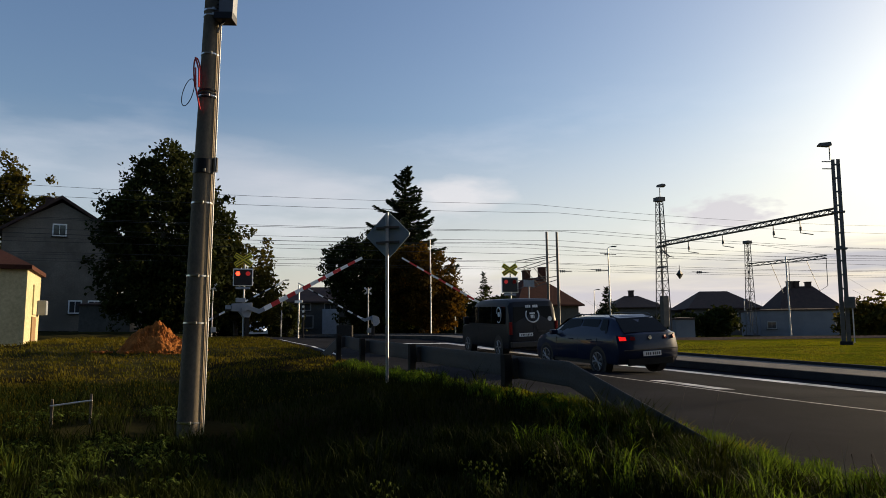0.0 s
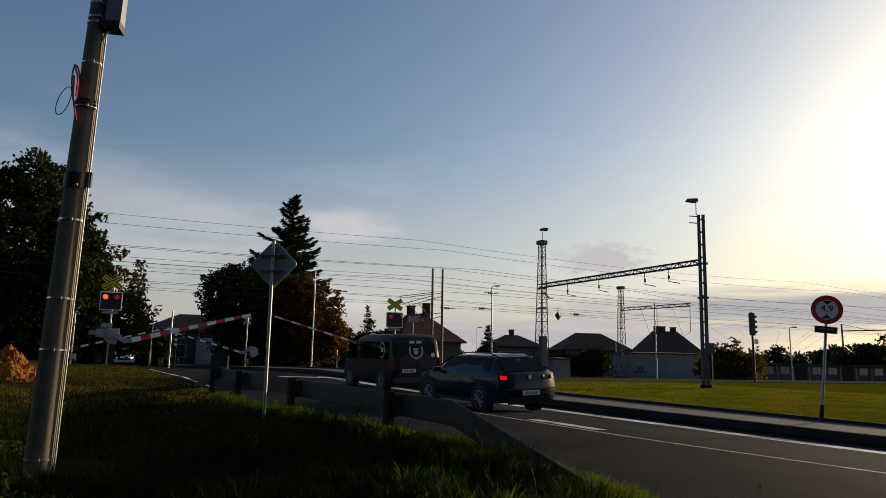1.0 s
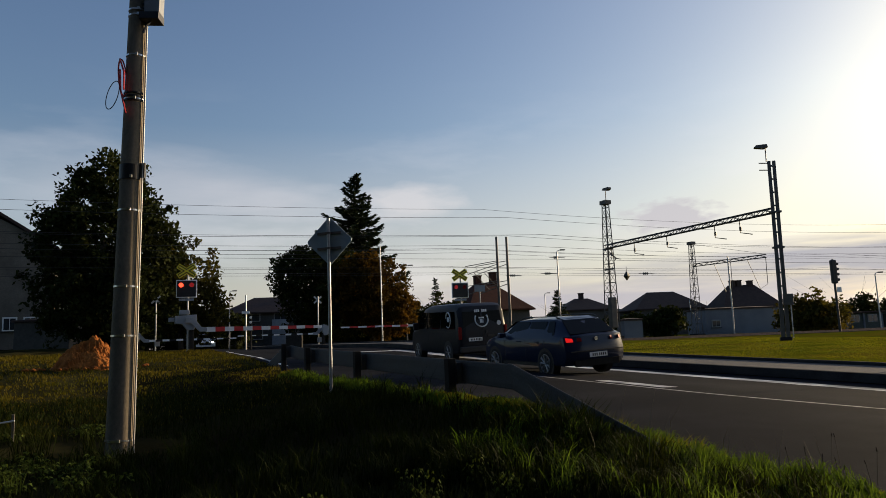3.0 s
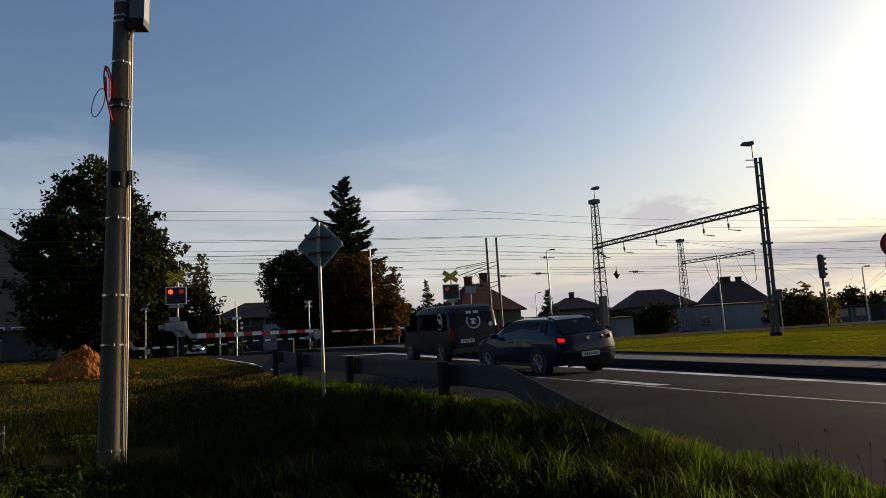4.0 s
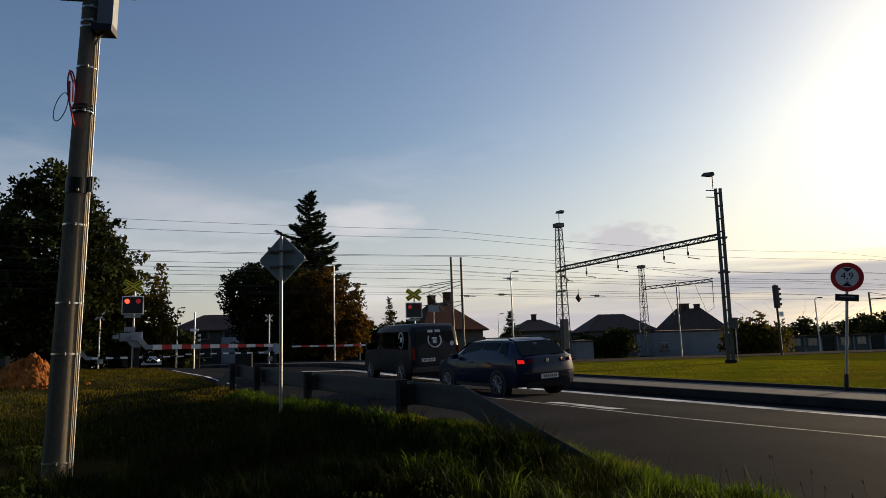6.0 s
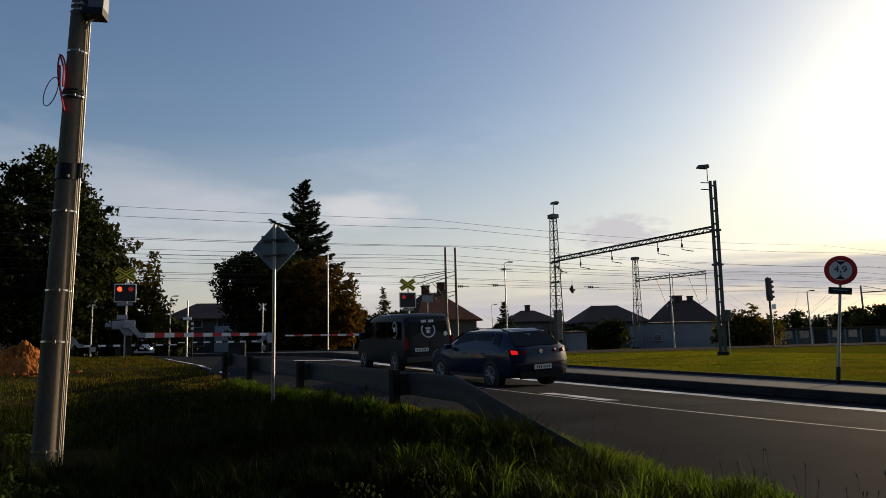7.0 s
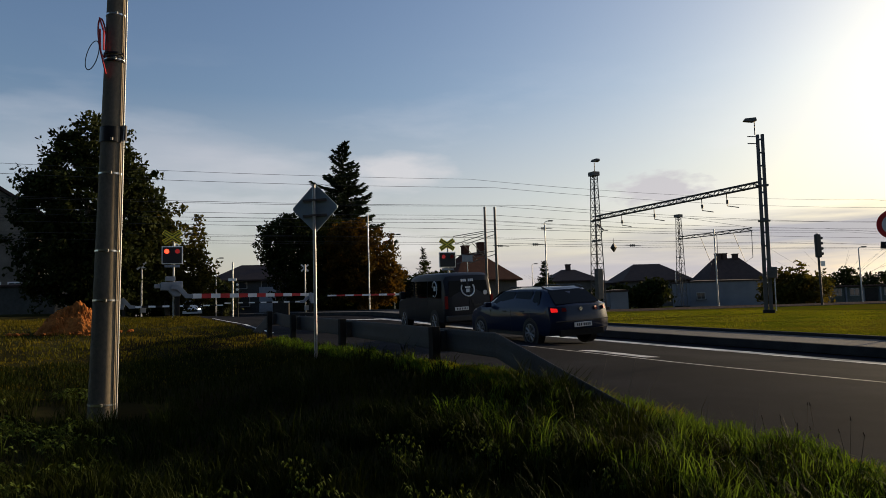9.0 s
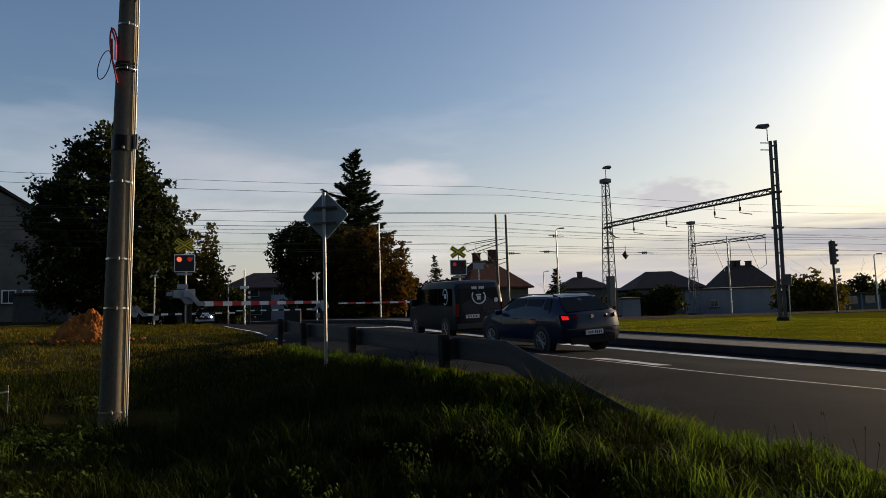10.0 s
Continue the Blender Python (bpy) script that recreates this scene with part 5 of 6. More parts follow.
# ---- trees ----
def leaf_cloud(name, lobes, count, size, material, seed, parent, inner=0.45):
    """Leaves over and within ellipsoid lobes (x, y, z, rx, ry, rz)."""
    g = np.random.default_rng(seed)
    lob = np.array(lobes, float)
    vol = lob[:, 3] * lob[:, 4] * lob[:, 5]
    # twigs first, then the leaves of each twig round it
    k = max(60, count // 26)
    pick = g.choice(len(lob), k, p=vol ** 0.67 / (vol ** 0.67).sum())
    d = g.normal(size=(k, 3))
    d /= np.linalg.norm(d, axis=1)[:, None]
    rr = inner + (1.0 - inner) * g.random(k) ** 0.5
    lump = 1 + 0.16 * np.sin(d[:, 0] * 7 + pick) * np.cos(d[:, 2] * 6 + 2 * pick) + 0.13 * np.sin(d[:, 1] * 11 + pick * 1.7)
    twig = lob[pick, :3] + d * (rr * lump)[:, None] * lob[pick, 3:]
    who = g.integers(0, k, count)
    loose = (size * (1.1 + 1.6 * g.random(k)))[who][:, None]
    c = twig[who] + np.clip(g.normal(size=(count, 3)), -1.5, 1.5) * loose * np.array([1.0, 1.0, 0.75]) + d[who] * loose * 0.5
    a = g.normal(size=(count, 3))
    a /= np.linalg.norm(a, axis=1)[:, None]
    b = np.cross(a, g.normal(size=(count, 3)))
    b /= np.linalg.norm(b, axis=1)[:, None]
    s = size * (0.8 + 0.9 * g.random(count))[:, None]
    V = np.stack([c - a * s, c + b * s * 0.55, c + a * s, c - b * s * 0.55], 1).reshape(-1, 3)
    F = np.arange(count * 4).reshape(-1, 4)
    ob = raw(name, V.tolist(), F.tolist(), material)
    ob.parent = parent
    return ob


def limbs(bm, base, top_z, r, spread_r, count, seed):
    g = random.Random(seed)
    pts = [Vector(base)]
    h = top_z - base[2]
    for k in range(1, 6):
        pts.append(Vector((base[0] + g.uniform(-1, 1) * 0.02 * h, base[1] + g.uniform(-1, 1) * 0.02 * h, base[2] + h * k / 5)))
    for k, (a, b) in enumerate(zip(pts, pts[1:])):
        rod(bm, a, b, r * (1 - k * 0.17), r * (1 - (k + 1) * 0.17), 10)
    for k in range(count):
        f = 0.3 + 0.6 * k / count
        p = Vector(base) + Vector((0, 0, h * f))
        w = g.uniform(0, 6.28)
        q = p + Vector((math.cos(w), math.sin(w), g.uniform(0.35, 0.8))) * spread_r * (1.05 - f * 0.6)
        rod(bm, p, (p + q) / 2 + Vector((0, 0, 0.2)), r * 0.35 * (1.1 - f), r * 0.22 * (1.1 - f), 6)
        rod(bm, (p + q) / 2 + Vector((0, 0, 0.2)), q, r * 0.22 * (1.1 - f), 0.015, 5)


def make_tree(x, y, z, lobes, count, size, material, seed, label, trunk_r=0.35, top=0.8, name="tree"):
    t = thing(name, pose(x, y, z), label, name)
    h = max(l[2] + l[5] for l in lobes)
    w = max(abs(l[0]) + l[3] for l in lobes)
    bm = bmesh.new()
    limbs(bm, (0, 0, -0.3), h * top, trunk_r, w * 0.7, 14, seed)
    part("trunk", bm, M_BARK, t, smooth=True)
    leaf_cloud("crown", lobes, count, size, material, seed, t)
    return t


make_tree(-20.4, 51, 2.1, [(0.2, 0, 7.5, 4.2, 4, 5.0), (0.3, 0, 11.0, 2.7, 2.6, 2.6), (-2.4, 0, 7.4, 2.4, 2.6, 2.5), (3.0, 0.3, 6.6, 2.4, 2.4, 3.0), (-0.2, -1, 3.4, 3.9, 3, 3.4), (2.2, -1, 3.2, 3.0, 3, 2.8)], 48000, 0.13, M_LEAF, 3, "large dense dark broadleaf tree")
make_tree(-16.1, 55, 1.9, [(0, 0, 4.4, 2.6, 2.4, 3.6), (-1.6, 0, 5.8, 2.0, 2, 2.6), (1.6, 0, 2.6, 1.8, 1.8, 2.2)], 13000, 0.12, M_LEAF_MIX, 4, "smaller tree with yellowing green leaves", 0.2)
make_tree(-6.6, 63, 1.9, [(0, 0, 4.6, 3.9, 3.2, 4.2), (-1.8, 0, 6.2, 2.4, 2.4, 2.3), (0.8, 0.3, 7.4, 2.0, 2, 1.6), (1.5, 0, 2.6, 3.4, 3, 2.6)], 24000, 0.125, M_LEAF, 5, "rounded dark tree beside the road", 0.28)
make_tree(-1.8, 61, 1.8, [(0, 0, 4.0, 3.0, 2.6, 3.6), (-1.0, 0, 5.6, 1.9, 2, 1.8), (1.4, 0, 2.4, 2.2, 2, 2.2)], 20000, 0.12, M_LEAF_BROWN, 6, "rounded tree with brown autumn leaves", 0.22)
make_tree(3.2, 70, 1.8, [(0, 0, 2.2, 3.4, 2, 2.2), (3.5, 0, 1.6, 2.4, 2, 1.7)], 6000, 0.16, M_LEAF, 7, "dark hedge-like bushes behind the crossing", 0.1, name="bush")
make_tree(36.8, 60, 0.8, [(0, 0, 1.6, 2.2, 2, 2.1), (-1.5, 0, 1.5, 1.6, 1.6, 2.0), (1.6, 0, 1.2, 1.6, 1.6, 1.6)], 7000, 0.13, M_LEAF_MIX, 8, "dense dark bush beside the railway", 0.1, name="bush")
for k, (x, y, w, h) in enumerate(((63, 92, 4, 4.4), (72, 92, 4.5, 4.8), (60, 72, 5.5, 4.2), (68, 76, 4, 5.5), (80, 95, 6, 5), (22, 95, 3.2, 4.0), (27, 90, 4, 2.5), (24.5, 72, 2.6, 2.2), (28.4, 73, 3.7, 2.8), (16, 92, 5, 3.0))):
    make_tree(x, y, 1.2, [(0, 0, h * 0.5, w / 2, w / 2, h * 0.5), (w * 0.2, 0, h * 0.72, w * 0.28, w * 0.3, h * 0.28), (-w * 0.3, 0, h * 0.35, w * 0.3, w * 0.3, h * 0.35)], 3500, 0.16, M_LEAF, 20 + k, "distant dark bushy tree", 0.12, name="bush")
for k, (x, y) in enumerate(((-69.2, 110), (-64.5, 112))):
    h = (29.5, 24.0)[k]
    make_tree(x, y, 2.5, [(0, 0, h * 0.5, 3.0, 2.5, h * 0.5), (1.5, 0, h * 0.7, 1.5, 1.5, h * 0.22), (-1.6, 0, h * 0.65, 1.3, 1.5, h * 0.2)], 7000, 0.28, M_LEAF_MIX, 40 + k, "tall slender poplar behind the house", 0.4)

# an added belt of tall trees, unseen behind the viewer, shuts out sky light
for k in range(13):
    a = radians(118 + 12.5 * k)
    d = 20 + 3.5 * (k % 2)
    x, y = math.sin(a) * d * 1.2, math.cos(a) * d
    make_tree(x, y, lz(x, y) - 0.2, [(0, 0, 9, 5.6, 4.2, 9.0), (1.5, 0, 15, 4.2, 3.4, 6.0), (-2, 0, 5, 4.4, 3.4, 5.2), (-1.2, 0, 18, 3.2, 2.8, 4.4)], 7000, 0.5, M_LEAF, 90 + k, "added tall tree, unseen behind the viewer, blocking sky light", 0.4)

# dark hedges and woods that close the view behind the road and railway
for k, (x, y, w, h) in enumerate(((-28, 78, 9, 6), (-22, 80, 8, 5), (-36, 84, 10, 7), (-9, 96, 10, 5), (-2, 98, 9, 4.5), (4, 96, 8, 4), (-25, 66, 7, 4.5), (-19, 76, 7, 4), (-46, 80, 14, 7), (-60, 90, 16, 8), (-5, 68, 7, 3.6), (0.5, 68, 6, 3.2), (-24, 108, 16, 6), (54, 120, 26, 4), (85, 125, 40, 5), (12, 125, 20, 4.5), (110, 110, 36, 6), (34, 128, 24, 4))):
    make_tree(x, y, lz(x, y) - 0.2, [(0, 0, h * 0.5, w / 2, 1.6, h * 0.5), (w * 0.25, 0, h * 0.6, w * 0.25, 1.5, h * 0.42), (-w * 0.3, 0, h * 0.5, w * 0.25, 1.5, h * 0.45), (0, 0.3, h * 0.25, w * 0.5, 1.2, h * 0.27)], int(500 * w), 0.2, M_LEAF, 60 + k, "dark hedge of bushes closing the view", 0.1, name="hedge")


def make_spruce(x, y, z, h, w, count, seed, size=0.16):
    """Whorls of drooping boughs with upturned tips, each with side sprays of needles."""
    t = thing("spruce", pose(x, y, z), "dark pointed spruce tree", "spruce tree", "spruce trees")
    bm = bmesh.new()
    rod(bm, (0, 0, -0.3), (0, 0, h), 0.018 * h, 0.015, 10)
    g = np.random.default_rng(seed)
    P, A = [], []
    zz, boughs = h * 0.06, []
    while zz < h * 0.985:
        f = zz / h
        rad = w * (1 - f) ** 0.82 * (0.88 + 0.24 * g.random()) + 0.12
        for q in range(7 if f < 0.8 else 5):
            boughs.append((zz + g.normal() * 0.1, 6.283 * (q + 0.7 * g.random()) / 7 + zz * 2.1, rad * (0.5 + 0.65 * g.random()), f))
        zz += h * 0.021 + 0.13
    total = sum(b[2] for b in boughs)
    for zb, a, L, f in boughs:
        m = max(10, int(count * L / total))
        u = g.random(m) ** 0.8
        lift = np.interp(f, [0, 0.55, 0.9, 1.0], [-0.4, -0.22, 0.25, 0.8])
        along = L * u
        rise = L * (lift * u + 0.26 * u ** 3)
        side = g.normal(size=m) * (0.06 + 0.16 * L * u * (1.15 - u))
        hang = -np.abs(g.normal(size=m)) * 0.06 * (1 + L * 0.3)
        P.append(np.stack([math.cos(a) * along - math.sin(a) * side, math.sin(a) * along + math.cos(a) * side, zb + rise + hang], 1))
        sg = np.sign(side)
        A.append(np.stack([math.cos(a) - math.sin(a) * sg * 0.7, math.sin(a) + math.cos(a) * sg * 0.7, np.full(m, lift * 0.7)], 1))
        tip = (math.cos(a) * L * 0.9, math.sin(a) * L * 0.9, zb + L * (lift * 0.9 + 0.19))
        rod(bm, (0, 0, zb), tip, 0.012 + 0.008 * L, 0.008, 4)
    part("trunk", bm, M_BARK, t)
    c, a = np.concatenate(P), np.concatenate(A)
    n = len(c)
    a = a + g.normal(size=(n, 3)) * 0.35
    a /= np.linalg.norm(a, axis=1)[:, None]
    b = np.cross(a, g.normal(size=(n, 3)))
    b /= np.linalg.norm(b, axis=1)[:, None]
    s = size * (0.6 + 0.8 * g.random(n))[:, None]
    V = np.stack([c - a * s * 0.5, c + b * s * 0.28, c + a * s * 1.2, c - b * s * 0.28], 1).reshape(-1, 3)
    ob = raw("needle_crown", V.tolist(), np.arange(n * 4).reshape(-1, 4).tolist(), M_NEEDLE)
    ob.parent = t


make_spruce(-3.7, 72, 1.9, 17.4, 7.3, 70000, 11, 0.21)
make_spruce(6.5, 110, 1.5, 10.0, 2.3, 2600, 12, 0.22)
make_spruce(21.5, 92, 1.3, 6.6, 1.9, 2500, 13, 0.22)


# ---- earth heap ----
def make_heap():
    g = np.random.default_rng(5)
    N1, N2 = 60, 110
    V, F = [], []
    for i in range(N1 + 1):
        r = i / N1
        for j in range(N2):
            a = 6.2832 * j / N2
            x, y = 1.35 * r * math.cos(a), 1.1 * r * math.sin(a)
            h = 0.95 * (1 - r) ** 0.9
            q = Vector((x * 2.2, y * 2.2, 0.3))
            z = h + 0.2 * noise.noise(q) * (1 - r * 0.5) + 0.16 * abs(noise.noise(q * 2.3)) * (1 - 0.5 * r) + 0.11 * noise.noise(q * 4.0) * (1 - 0.3 * r) + 0.08 * noise.noise(q * 10.0)
            V.append((x, y, z - 0.25 * r ** 3))
    for i in range(N1):
        for j in range(N2):
            k = (j + 1) % N2
            F.append((i * N2 + j, (i + 1) * N2 + j, (i + 1) * N2 + k, i * N2 + k))
    ob = raw("mound_of_earth", V, F, M_DIRT)
    ob.location = (-9.05, 22.3, lz(-9.05, 22.3) - 0.02)
    tagged(ob, "heap of orange-brown dug earth on the grass", "earth heap")
    bm = bmesh.new()
    for k in range(40):
        a, r = random.uniform(0, 6.28), random.uniform(0.9, 1.9)
        s = random.uniform(0.03, 0.1)
        bmesh.ops.create_icosphere(bm, subdivisions=1, radius=s, matrix=Matrix.Translation((-9.05 + r * math.cos(a), 22.2 + r * 0.8 * math.sin(a), lz(-9.05, 22.2) + s * 0.4)) @ Matrix.Diagonal((1, 0.8, 0.6, 1)))
    tagged(solid("earth_clods", bm, M_DIRT, "scattered orange earth clods round the heap"), kind="stuff")


make_heap()


# ---- far white car ----
def make_far_car():
    t = thing("car", pose(-18.0, 69.0, float(road_z(70, 8)) + 0.0, 0, 0, -75), "small white hatchback with lit headlamps on the road", "car")
    sect = [(-1.9, 0.3), (-1.95, 0.75), (-1.8, 0.95), (-1.5, 1.42), (-0.6, 1.5), (0.3, 1.46), (0.95, 1.0), (1.75, 0.85), (1.95, 0.6), (1.92, 0.25)]
    bm = bmesh.new()
    ys = [-0.86, -0.78, -0.6, 0.6, 0.78, 0.86]
    st = [[(x * (0.97 if abs(y) > 0.8 else 1), 1.0 + (z - 1.0) * (1 if abs(y) < 0.7 else 0.55 if abs(y) < 0.8 else -0.1) if z > 1.0 else z) for x, z in sect] for y in ys]
    hull(bm, st, ys)
    part("body", bm, M_WHITE, t, smooth=True)
    bm = bmesh.new()
    quad_panel(bm, [(0.4, 0.58, 1.43), (0.4, -0.58, 1.43), (0.95, -0.68, 1.04), (0.95, 0.68, 1.04)][::-1], 0.02)
    part("windscreen", bm, M_GLASS, t)
    for sy in (-1, 1):
        bm = bmesh.new()
        rod(bm, (1.9, sy * 0.6, 0.7), (1.97, sy * 0.6, 0.7), 0.11, seg=14)
        part("headlamp", bm, M_HEAD, t)
        for x in (-1.2, 1.25):
            bm = bmesh.new()
            rod(bm, (x, sy * 0.66, 0.31), (x, sy * 0.87, 0.31), 0.31, seg=20)
            part("wheel", bm, M_RUBBER, t)
    bm = bmesh.new()
    box(bm, (0.04, 0.9, 0.16), (1.95, 0, 0.5))
    part("grille", bm, M_BLACK, t)


make_far_car()


# ---- grass ----
def blades(name, S, N, height, width, material, seed, label, lean=0.35, keep=None):
    g = np.random.default_rng(seed)
    X, Y = xy(S, N)
    Z = np.where(N > WALK_R, land_z(*xy(S, N)), land_place(S, N)[2])
    k = len(S)
    clump = 0.55 + 0.9 * np.clip(0.5 + 0.5 * np.sin(X * 1.9 + np.sin(Y * 2.3) * 2) * np.cos(Y * 1.6 + np.sin(X * 1.1)), 0, 1)
    h = height * clump * (0.5 + 0.9 * g.random(k) ** 1.5)
    a = g.random(k) * 6.2832
    lx, ly = np.cos(a) * h * lean * (0.4 + g.random(k)), np.sin(a) * h * lean * (0.4 + g.random(k))
    b = g.random(k) * 6.2832
    w = width * (0.6 + 0.8 * g.random(k))
    wx, wy = np.cos(b) * w, np.sin(b) * w
    V = np.empty((k, 5, 3))
    V[:, 0] = np.stack([X - wx, Y - wy, Z - 0.03], 1)
    V[:, 1] = np.stack([X + wx, Y + wy, Z - 0.03], 1)
    V[:, 2] = np.stack([X - wx * 0.75 + lx * 0.35, Y - wy * 0.75 + ly * 0.35, Z + h * 0.6], 1)
    V[:, 3] = np.stack([X + wx * 0.75 + lx * 0.35, Y + wy * 0.75 + ly * 0.35, Z + h * 0.6], 1)
    V[:, 4] = np.stack([X + lx * 1.2, Y + ly * 1.2, Z + h], 1)
    i = np.arange(k)[:, None] * 5
    F = np.concatenate([i + [0, 1, 3], i + [0, 3, 2], i + [2, 3, 4]], 1).reshape(-1, 3)
    me = bpy.data.meshes.new(name)
    me.from_pydata(V.reshape(-1, 3).tolist(), [], F.tolist())
    me.materials.append(material)
    return tagged(new(name, me), label, kind="stuff")


def bare_soil(X, Y):
    """Dug earth round the pole, where little grows."""
    return ((X + 4.1) / 1.5) ** 2 + ((Y - 9.9) / 0.7) ** 2 < 1.0


def tufts(name, count, s0, s1, n0, n1, per, height, width, material, seed, label, lean=0.5):
    g = np.random.default_rng(seed)
    cs, cn = s0 + (s1 - s0) * g.random(count), n0 + (n1 - n0) * g.random(count)
    S = np.repeat(cs, per) + g.normal(size=count * per) * 0.07
    N = np.repeat(cn, per) + g.normal(size=count * per) * 0.07
    return blades(name, S, N, height, width, material, seed, label, lean)


def weeds(name, count, s0, s1, n0, n1, seed, label, tall=1.0):
    """Low broad-leaved plants, each a rosette of pointed leaves."""
    g = np.random.default_rng(seed)
    V, F = [], []
    for k in range(count):
        s, n = s0 + (s1 - s0) * g.random(), n0 + (n1 - n0) * g.random()
        x, y = xy(s, n)
        if bare_soil(x, y):
            continue
        z = lz(x, y)
        hgt = (0.05 + 0.13 * g.random()) * tall
        for q in range(int(22 * tall)):
            a, r, h = 6.283 * g.random(), 0.03 + 0.09 * g.random(), hgt * (0.2 + 0.9 * g.random())
            L, w = (0.045 + 0.045 * g.random()) / tall, (0.013 + 0.011 * g.random()) / tall
            cx, cy = x + math.cos(a) * r, y + math.sin(a) * r
            dx, dy = math.cos(a), math.sin(a)
            i = len(V)
            V += [(cx, cy, z + h), (cx + dx * L * 0.5 - dy * w, cy + dy * L * 0.5 + dx * w, z + h + 0.02), (cx + dx * L, cy + dy * L, z + h - 0.01), (cx + dx * L * 0.5 + dy * w, cy + dy * L * 0.5 - dx * w, z + h + 0.02)]
            F.append((i, i + 1, i + 2, i + 3))
        i = len(V)
        V += [(x - 0.005, y, z - 0.02), (x + 0.005, y, z - 0.02), (x, y, z + hgt)]
        F.append((i, i + 1, i + 2))
    return tagged(raw(name, V, F, M_WEED), label, kind="stuff")


def scatter(count, s0, s1, n0, n1, seed, power=1.0):
    g = np.random.default_rng(seed)
    return s0 + (s1 - s0) * g.random(count) ** power, n0 + (n1 - n0) * g.random(count)


def sown(S, N):
    keep = ~bare_soil(*xy(S, N))
    return S[keep], N[keep]


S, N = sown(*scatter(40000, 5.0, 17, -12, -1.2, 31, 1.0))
blades("lit_verge_grass", S, N, 0.06, 0.008, M_MEADOW, 31, "short grass on the open verge, sunlight put into its colour", 0.6)
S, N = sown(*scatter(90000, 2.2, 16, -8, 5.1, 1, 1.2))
blades("verge_grass", S, N, 0.13, 0.006, M_GRASS, 1, "rough unmown verge grass, shade put into its dark green", 0.5)
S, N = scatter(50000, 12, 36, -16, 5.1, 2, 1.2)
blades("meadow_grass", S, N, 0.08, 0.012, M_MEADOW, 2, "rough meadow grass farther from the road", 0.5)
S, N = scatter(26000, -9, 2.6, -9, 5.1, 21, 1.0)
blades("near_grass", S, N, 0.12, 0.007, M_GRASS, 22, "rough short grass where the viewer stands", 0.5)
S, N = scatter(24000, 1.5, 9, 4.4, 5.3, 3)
blades("roadside_grass", S, N, 0.11, 0.006, M_LAWN, 3, "tall green grass along the road edge, coloured as sunlit")
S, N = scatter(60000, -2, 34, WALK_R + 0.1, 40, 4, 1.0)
blades("lawn_grass", S, N, 0.028, 0.012, M_LAWN, 4, "short lawn beyond the pavement, coloured as sunlit")
def arcs(name, count, s0, s1, n0, n1, per, height, width, material, seed, label, reach=0.6):
    """Clumps of long blades that rise and bow over, each in four joints."""
    g = np.random.default_rng(seed)
    cs, cn = s0 + (s1 - s0) * g.random(count), n0 + (n1 - n0) * g.random(count)
    S = np.repeat(cs, per) + g.normal(size=count * per) * 0.05
    N = np.repeat(cn, per) + g.normal(size=count * per) * 0.05
    k = len(S)
    X, Y = xy(S, N)
    Z = land_place(S, N)[2]
    h = height * np.repeat(0.6 + 0.7 * g.random(count), per) * (0.4 + 0.7 * g.random(k))
    a = np.repeat(g.random(count) * 6.2832, per) + g.normal(size=k) * 1.1
    out = h * reach * (0.3 + 0.9 * g.random(k))
    w = width * (0.6 + 0.8 * g.random(k))
    b = a + 1.57 + g.normal(size=k) * 0.4
    V = np.empty((k, 9, 3))
    for q, (u, up, wide) in enumerate(((0.0, -0.03, 1.0), (0.12, 0.45, 0.95), (0.38, 0.82, 0.8), (0.75, 1.0, 0.5), (1.15, 0.93, 0.0))):
        cx, cy, cz = X + np.cos(a) * out * u, Y + np.sin(a) * out * u, Z + h * up
        if q < 4:
            V[:, 2 * q] = np.stack([cx - np.cos(b) * w * wide, cy - np.sin(b) * w * wide, cz], 1)
            V[:, 2 * q + 1] = np.stack([cx + np.cos(b) * w * wide, cy + np.sin(b) * w * wide, cz], 1)
        else:
            V[:, 8] = np.stack([cx, cy, cz], 1)
    i = np.arange(k)[:, None] * 9
    F = np.concatenate([i + [0, 1, 3, 2], i + [2, 3, 5, 4], i + [4, 5, 7, 6]], 1).reshape(-1, 4).tolist() + (i + [6, 7, 8]).tolist()
    me = bpy.data.meshes.new(name)
    me.from_pydata(V.reshape(-1, 3).tolist(), [], F)
    me.materials.append(material)
    return tagged(new(name, me), label, kind="stuff")


arcs("long_bank_grass", 430, 3.4, 8.2, 4.6, 5.25, 34, 0.17, 0.004, M_BANK, 71, "long bowed grass on the bank beside the road, coloured as sunlit")
arcs("long_verge_grass", 420, 2.4, 6.2, 0.6, 4.7, 36, 0.22, 0.0042, M_GRASS, 72, "long bowed green grass clumps on the verge, coloured as shaded")
arcs("low_bank_grass", 260, 2.0, 4.6, 4.5, 5.2, 26, 0.1, 0.0036, M_BANK, 76, "short grass at the road edge, coloured as sunlit")
arcs("sunlit_verge_clumps", 110, 2.4, 6.4, 3.2, 4.8, 24, 0.25, 0.0042, M_BANK, 73, "bowed green clumps among the verge grass, coloured as sunlit", 0.8)
arcs("rail_strip_grass", 240, 7.2, 17.5, 4.2, 4.75, 26, 0.17, 0.007, M_BANK, 74, "grass along the foot of the guard rail, sunlight in its colour")
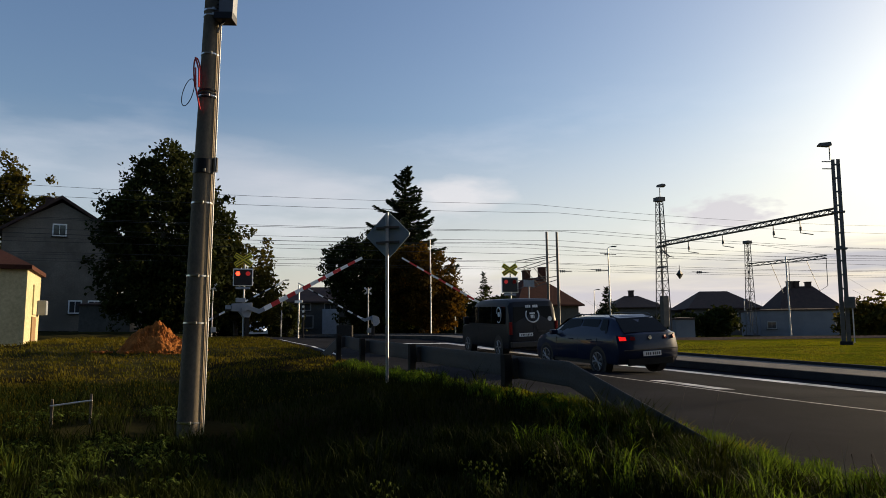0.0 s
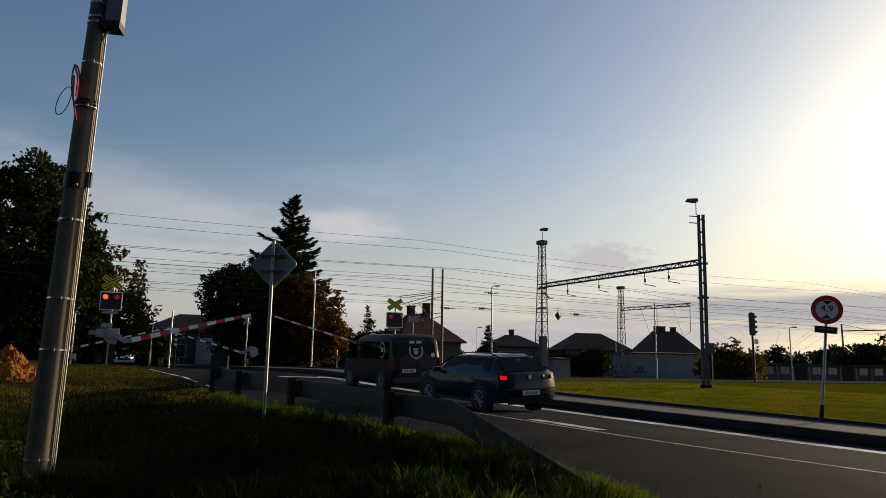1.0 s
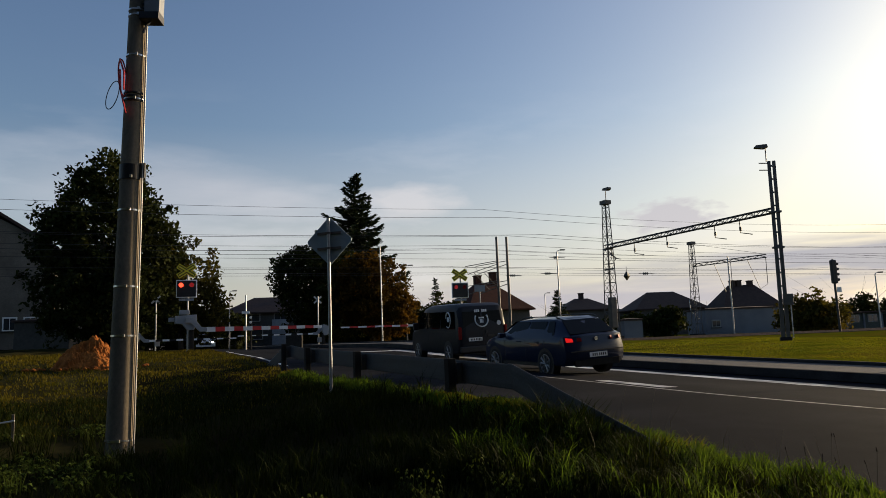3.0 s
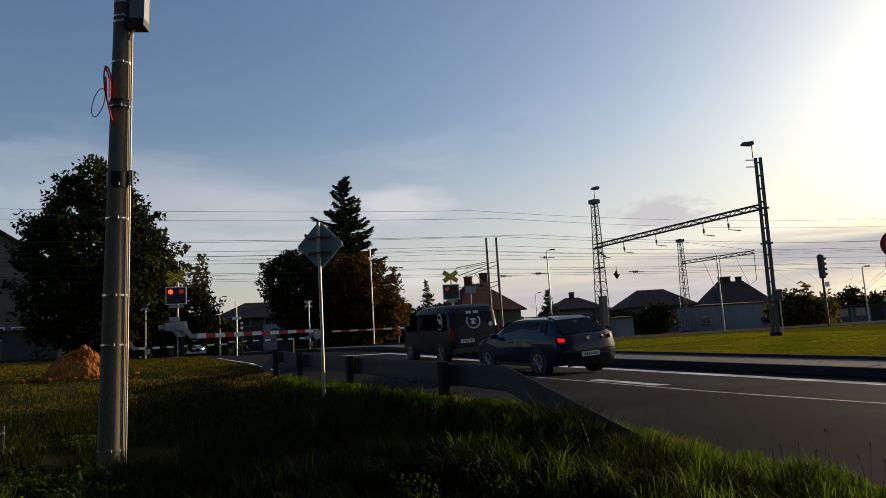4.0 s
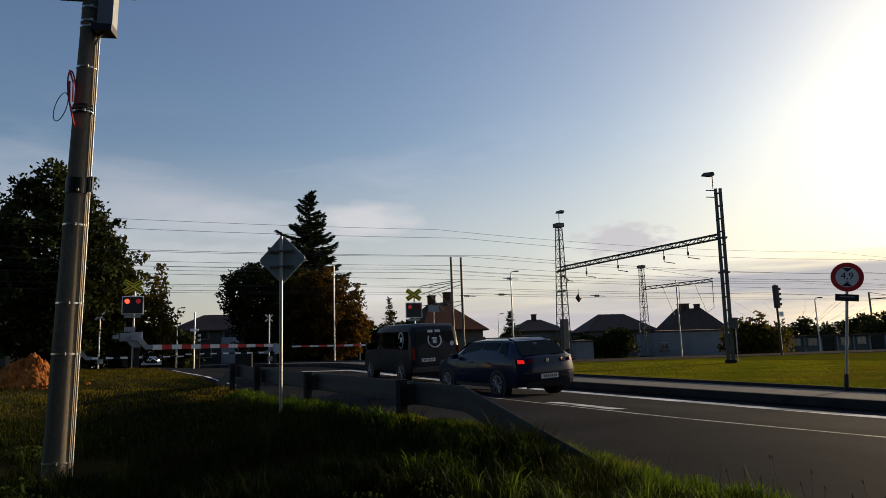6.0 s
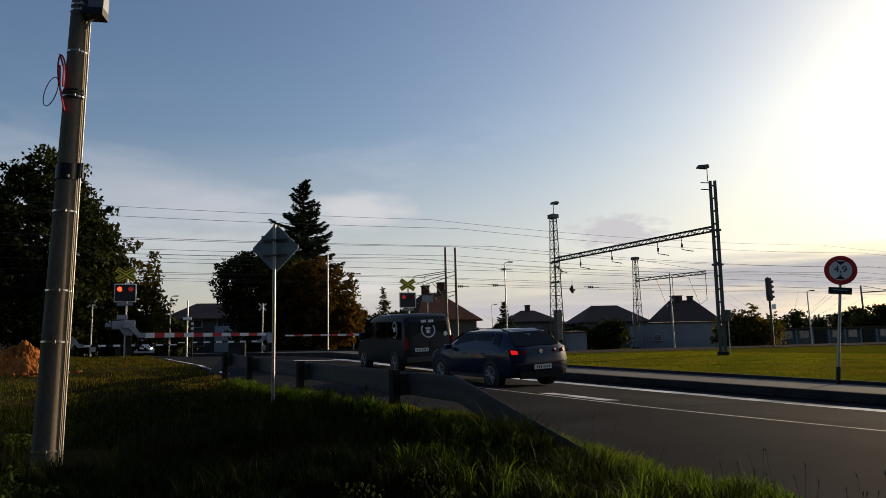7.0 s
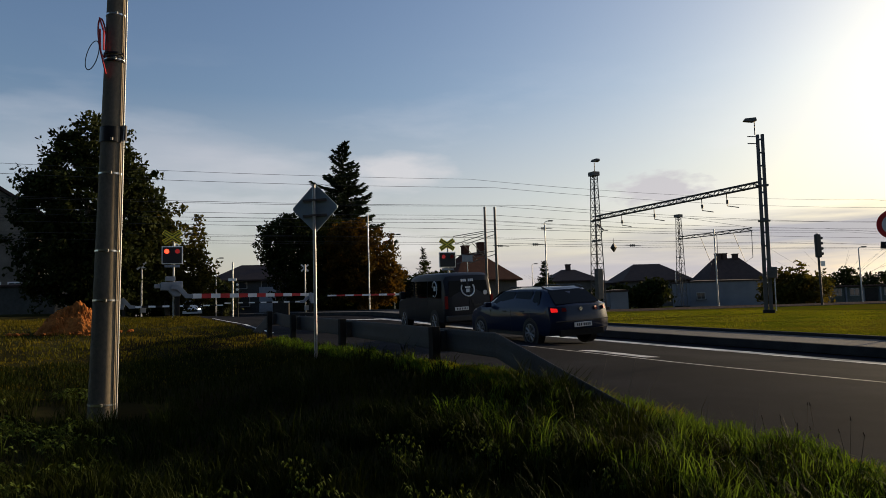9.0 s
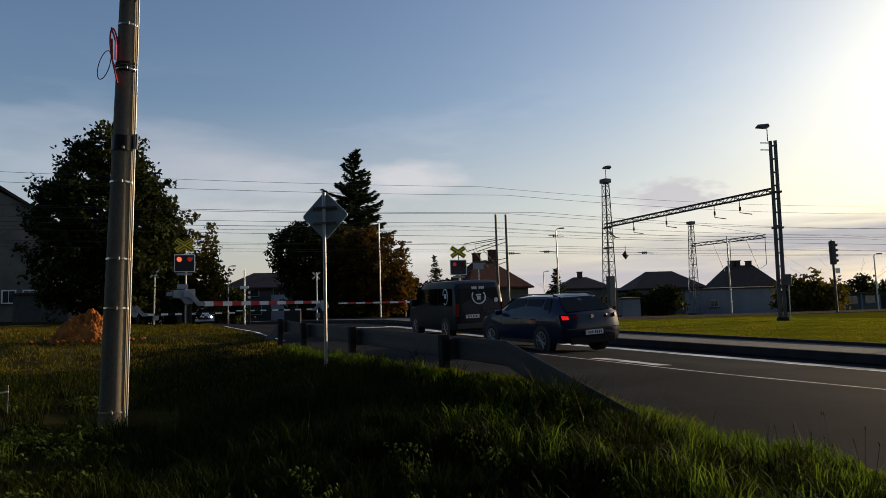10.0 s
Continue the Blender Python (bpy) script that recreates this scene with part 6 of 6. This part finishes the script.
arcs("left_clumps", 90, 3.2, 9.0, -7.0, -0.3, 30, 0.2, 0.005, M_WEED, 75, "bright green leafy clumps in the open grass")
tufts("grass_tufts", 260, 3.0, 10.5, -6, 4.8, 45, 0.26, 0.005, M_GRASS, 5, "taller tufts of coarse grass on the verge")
tufts("sunlit_tufts", 110, 4.6, 7.4, 4.6, 5.25, 45, 0.16, 0.005, M_LAWN, 6, "tufts of long grass on the bank, coloured as sunlit")
tufts("rail_tufts", 40, 4.6, 6.1, 4.2, 4.75, 45, 0.24, 0.005, M_GRASS, 61, "coarse grass grown over the sunk rail end")
tufts("dry_stalks", 30, 3.0, 6.0, 3.8, 5.4, 2, 0.42, 0.0025, M_STRAW, 7, "thin dry grass stalks on the bank", 0.25)
weeds("broad_weeds", 520, 3.0, 12, -8, 0.5, 8, "green broad-leaved weeds in the verge grass")
weeds("bank_weeds", 60, 2.9, 5.4, 0.2, 3.6, 9, "pale leafy weeds on the bank", 1.9)
# plantain heads by the road
bm = bmesh.new()
g = random.Random(4)
for k in range(22):
    s_, n_ = g.uniform(2.6, 3.9), g.uniform(4.9, 5.6)
    x, y = xy(s_, n_)
    z = lz(x, y)
    h = g.uniform(0.22, 0.4)
    tip = Vector((x + g.uniform(-0.06, 0.06), y + g.uniform(-0.06, 0.06), z + h))
    rod(bm, (x, y, z), tip, 0.002, 0.0015, 4)
    rod(bm, tip, tip + Vector((g.uniform(-0.01, 0.01), 0, 0.028)), 0.005, 0.002, 6)
solid("plantain_heads", bm, M_POST, "dark plantain seed heads on thin stalks by the road", kind="stuff")


# ---- what moves ----
def motions():
    # the arms sink in the first two seconds and then rest; angles in degrees above level
    for arm, lean in ARMS:
        base = arm.location.copy()
        rows = [(t, pose(base.x, base.y, base.z, 0, -a * lean, 0)) for t, a in ((0.0, 28.5), (0.5, 22.2), (1.0, 15.0), (1.5, 8.4), (2.0, 2.8), (2.4, 0.0), (2.8, 0.0), (6.0, 0.0), (10.0, 0.0))]
        walk(arm, rows)


motions()
